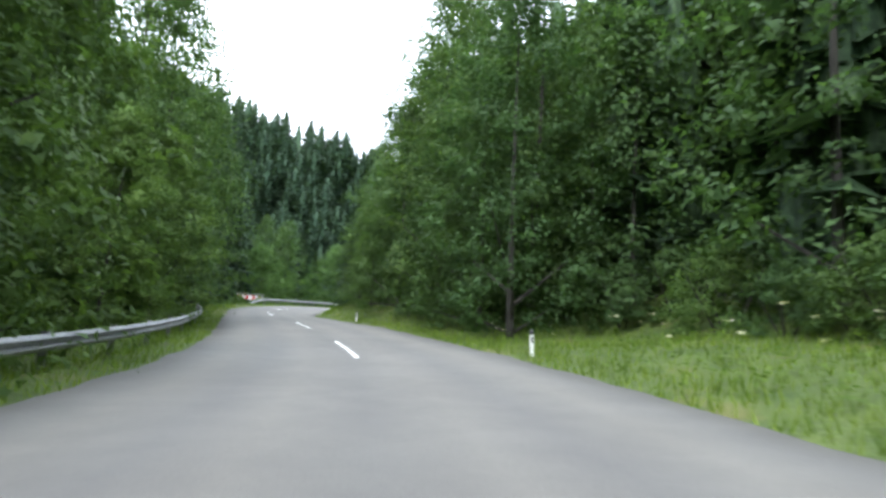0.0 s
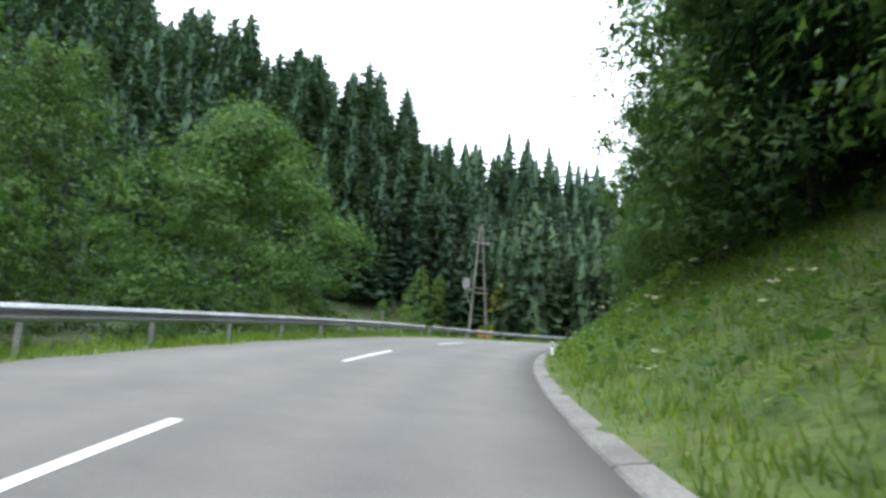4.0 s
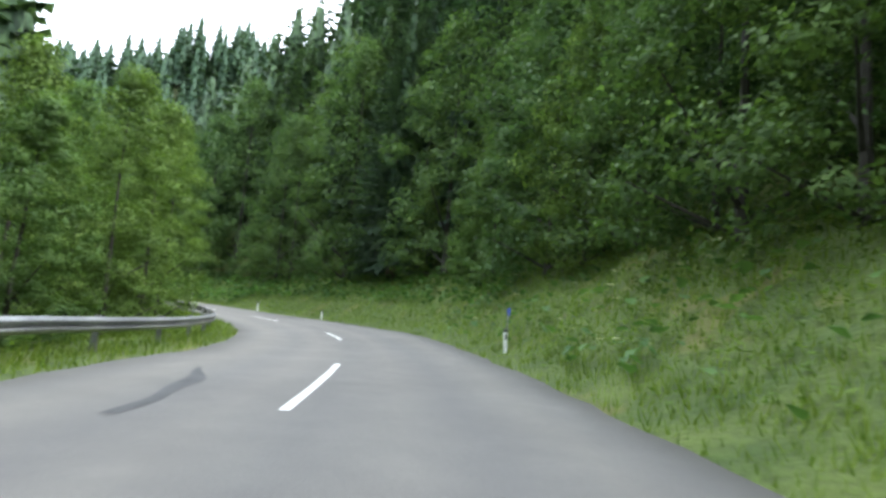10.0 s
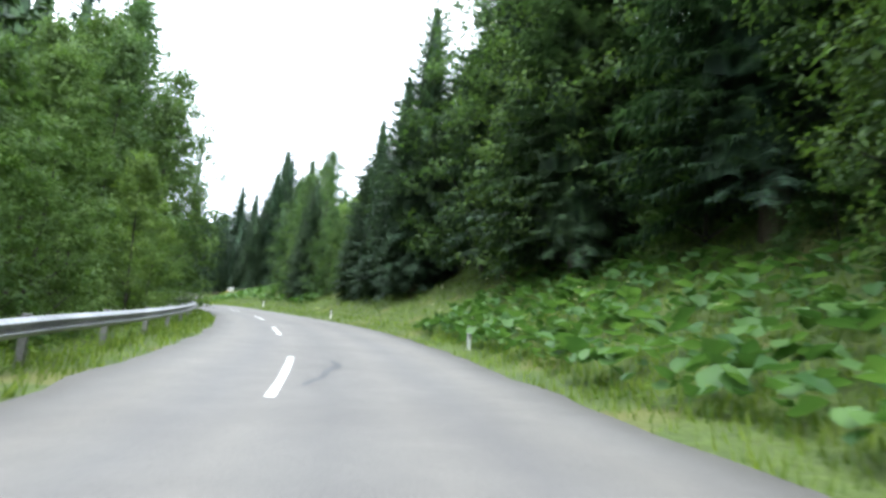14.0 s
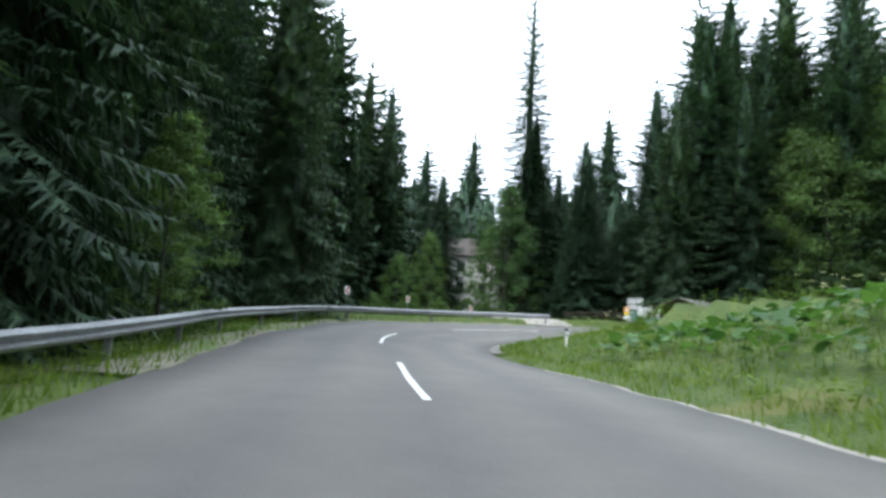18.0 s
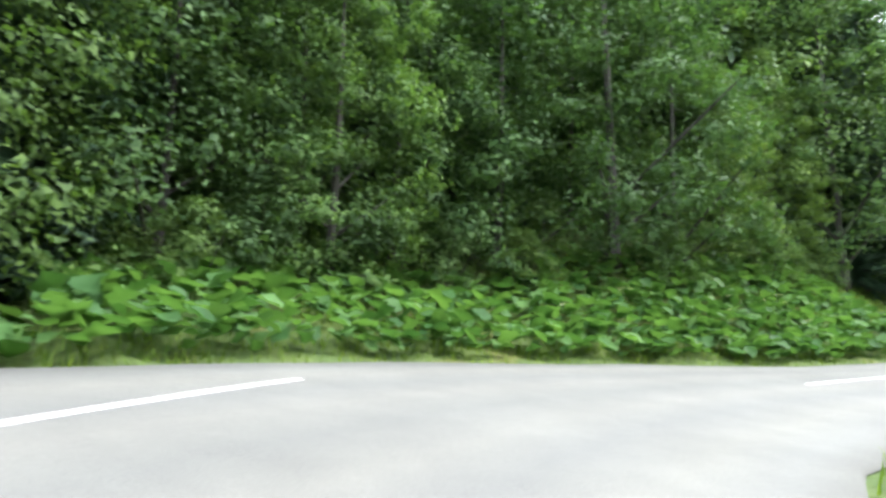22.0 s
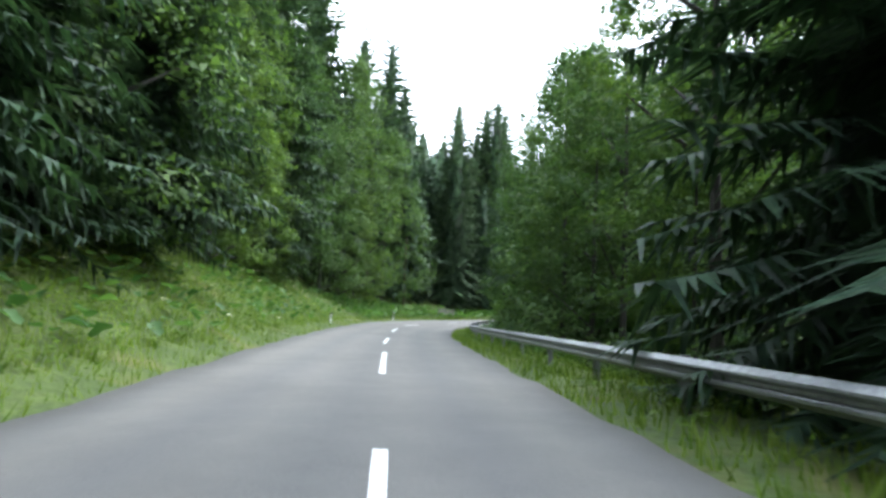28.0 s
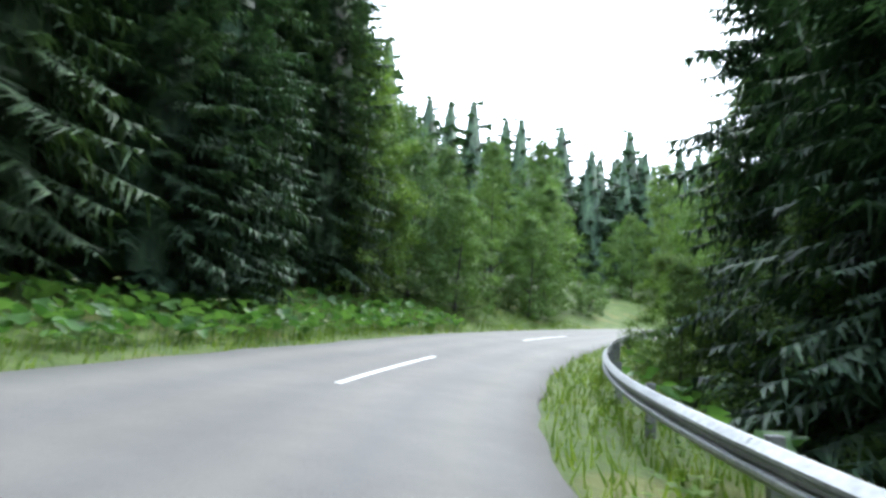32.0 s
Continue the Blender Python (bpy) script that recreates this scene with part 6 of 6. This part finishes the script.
# ---- low plants: grass, weeds, butterbur, umbels ----
def scatter(s0, s1, left, d0, d1, n, r, power=1.0):
    """Random places along one side of the road, on the land, with their distance from the edge."""
    s = r.uniform(s0, s1, n)
    d = d0 + (d1 - d0) * r.uniform(0, 1, n) ** power
    e = np.where(left, np.interp(s, S, EL) + d, -np.interp(s, S, ER) - d)
    nx, ny = np.interp(s, S, NX), np.interp(s, S, NY)
    k = np.hypot(nx, ny)
    x, y = np.interp(s, S, RX) + nx / k * e, np.interp(s, S, RY) + ny / k * e
    z, dd = land(x, y)
    ok = dd > d0 * 0.5
    return np.stack([x, y, z], 1)[ok]


def blades(p, height, wide, lean, r):
    """One leaning blade at each place."""
    n = len(p)
    a = r.uniform(0, 6.28, n)
    h = height * r.uniform(0.55, 1.35, n)
    side = np.stack([np.cos(a), np.sin(a), np.zeros(n)], 1) * (wide * r.uniform(0.7, 1.3, n))[:, None]
    b = r.uniform(0, 6.28, n)
    bend = np.stack([np.cos(b), np.sin(b), np.zeros(n)], 1) * (h * lean * r.uniform(0.2, 1.2, n))[:, None]
    up = np.stack([np.zeros(n), np.zeros(n), h], 1)
    base = p - np.array([0, 0, 0.03])
    tip = base + up + bend
    return np.stack([base - side, base + side, tip], 1)


def herb_leaves(p, height, size, r, each=7):
    """Low weeds: a few short leaves at several heights about each place."""
    n = len(p) * each
    q = np.repeat(p, each, 0) + r.normal(size=(n, 3)) * np.array([0.13, 0.13, 0]) * (size / 0.09)
    q[:, 2] += height * r.uniform(0.05, 1.1, n)
    a = r.uniform(0, 6.28, n)
    d = np.stack([np.cos(a), np.sin(a), r.uniform(-0.5, 0.35, n)], 1)
    w = np.stack([-np.sin(a), np.cos(a), r.uniform(-0.3, 0.3, n)], 1)
    s = (size * r.uniform(0.6, 1.4, n))[:, None]
    return np.stack([q - d * s + w * s * 0.25, q + d * s, q - w * s * 0.75 + d * s * 0.1], 1)


def butterbur(p, size, r):
    """Large round, lobed leaves on stalks, tilted and overlapping."""
    n, k = len(p), 9
    s = size * r.uniform(0.55, 1.25, n)
    h = 0.12 + s * r.uniform(0.55, 1.25, n)
    tilt, az = r.uniform(0.05, 0.75, n), r.uniform(0, 6.28, n)
    ang = np.linspace(0, 2 * math.pi, k, endpoint=False)
    rim = np.stack([np.cos(ang), np.sin(ang)], 1)
    rad = (1 - 0.45 * np.exp(-(np.minimum(ang, 2 * math.pi - ang) / 0.35) ** 2))[None] * r.uniform(0.85, 1.12, (n, k)) * (s / 2)[:, None]
    x, y = rim[None, :, 0] * rad, rim[None, :, 1] * rad
    z = (0.10 + 0.10 * np.sin(2 * ang + 1.0)[None] + r.normal(size=(n, k)) * 0.05) * s[:, None]
    ct, st_ = np.cos(tilt)[:, None], np.sin(tilt)[:, None]
    y2, z2 = y * ct - z * st_, y * st_ + z * ct
    ca, sa = np.cos(az)[:, None], np.sin(az)[:, None]
    ring = np.stack([x * ca - y2 * sa, x * sa + y2 * ca, z2], 2) + p[:, None, :] + np.stack([np.zeros(n), np.zeros(n), h], 1)[:, None, :]
    centre = p + np.stack([np.zeros(n), np.zeros(n), h - 0.02], 1)
    tris = [np.stack([centre, ring[:, j], ring[:, (j + 1) % k]], 1) for j in range(k)]
    foot = np.array([0.012, 0, 0])
    tris.append(np.stack([p - foot - np.array([0, 0, 0.05]), p + foot - np.array([0, 0, 0.05]), centre], 1))
    return np.stack(tris, 1).reshape(-1, 3, 3)


def leaf_mesh(name, tris, fan, mat, label, category):
    """Joined leaves: the triangles of one leaf share their corners, so that each leaf has its own shade."""
    n = len(tris)
    pts, inverse = np.unique(np.round(tris.reshape(-1, 3), 5), axis=0, return_inverse=True)
    me = bpy.data.meshes.new(name)
    me.vertices.add(len(pts))
    me.vertices.foreach_set("co", pts.reshape(-1))
    me.loops.add(n * 3)
    me.loops.foreach_set("vertex_index", inverse.reshape(-1).astype(np.int32))
    me.polygons.add(n)
    me.polygons.foreach_set("loop_start", np.arange(0, n * 3, 3, dtype=np.int32))
    me.update(calc_edges=True)
    if fan:
        me.shade_smooth()
    me.materials.append(mat)
    return tagged(new(name, me), label, category, kind="stuff")


def low_plants():
    r = np.random.default_rng(5)
    spots = []
    for s0 in range(-12, 580, 8):
        for left in (True, False):
            kerbed = not left and (52 < s0 < 190 or 372 < s0 < 398)
            spots.append(scatter(s0, s0 + 8, left, 0.44 if kerbed else 0.03, 1.4, 420, r))
            spots.append(scatter(s0, s0 + 8, left, 1.0, 7.5, 1100, r, 1.2))
    spots.append(scatter(-8, 50, False, 4, 13, 7000, r))
    spots.append(scatter(56, 300, False, 0.6, 8.5, 62000, r))
    spots.append(scatter(408, 512, True, 0.5, 7.0, 22000, r))
    spots.append(scatter(45, 76, True, 1, 16, 5000, r))
    leaf_mesh("verge_grass", blades(np.concatenate(spots), 0.25, 0.018, 0.55, r), False, BLADES, "tufted green grass along both edges of the road", "grass")
    spots = []
    for s0 in range(-12, 580, 8):
        for left in (True, False):
            spots.append(scatter(s0, s0 + 8, left, 0.5, 8.0, 130, r))
    spots.append(scatter(86, 262, False, 1.2, 9.5, 9000, r, 0.8))
    spots.append(scatter(430, 510, True, 1.0, 7.0, 3000, r, 0.8))
    leaf_mesh("bank_weeds", herb_leaves(np.concatenate(spots), 0.34, 0.075, r), False, BLADES, "leafy green weeds covering the banks", "weeds")
    beds = [(180, 228, False, 0.8, 7, 500, 0.32), (225, 262, False, 3.0, 10, 2200, 0.36), (260, 302, False, 0.7, 7, 2300, 0.42), (335, 376, False, 2.2, 8, 850, 0.45), (402.5, 432, True, 0.35, 6.2, 3300, 0.46),
            (431, 446, True, 1.2, 4.5, 160, 0.25), (518, 566, True, 0.6, 4.6, 1900, 0.38), (498, 520, True, 1.5, 5.5, 350, 0.26), (412, 436, False, 1.2, 5, 260, 0.19), (86, 180, False, 0.8, 7, 700, 0.24), (470, 506, True, 1.0, 5, 300, 0.35),
            (514, 560, False, 1.6, 5, 200, 0.35), (488, 516, False, 1.9, 4, 160, 0.24), (438, 458, True, 0.7, 3.6, 170, 0.34)]
    leaves = np.concatenate([butterbur(scatter(a, b, lf, d0, d1, n, r), size, r) for a, b, lf, d0, d1, n, size in beds])
    leaf_mesh("butterbur", leaves, True, BUTTERBUR, "dense beds of large round butterbur leaves on the roadside banks", "wild plants")
    stems, heads = [], []
    for a, b, lf, d0, d1, n in ((-5, 50, False, 1.5, 9, 70), (90, 200, False, 0.6, 6.5, 150), (200, 330, False, 1, 5, 60), (380, 400, False, 1.5, 6, 20), (412, 450, False, 1.2, 7, 190), (398, 440, True, 2, 5, 25), (440, 560, True, 0.8, 5, 80)):
        p = scatter(a, b, lf, d0, d1, n, r)
        m = len(p)
        h = r.uniform(0.45, 1.15, m)
        top = p + np.stack([r.normal(size=m) * 0.08, r.normal(size=m) * 0.08, h], 1)
        w = np.array([0.008, 0, 0])
        stems.append(np.stack([p - w, p + w, top], 1))
        for j in range(9):
            c = top + r.normal(size=(m, 3)) * np.array([0.055, 0.055, 0.012])
            v, q = r.normal(size=(m, 3)) * np.array([0.03, 0.03, 0.008]), r.normal(size=(m, 3)) * np.array([0.03, 0.03, 0.008])
            heads.append(np.stack([c + v, c + q, c - v - q], 1))
    leaf_mesh("umbel_stalks", np.concatenate(stems), False, BLADES, "thin green stalks of meadow flowers", "wild plants")
    leaf_mesh("umbel_blossoms", np.concatenate(heads), False, BLOSSOM, "white umbel blossoms scattered on the banks", "flowers")


low_plants()

for proto in PROTOTYPES:
    for o in list(proto.children_recursive) + [proto]:
        bpy.data.objects.remove(o)
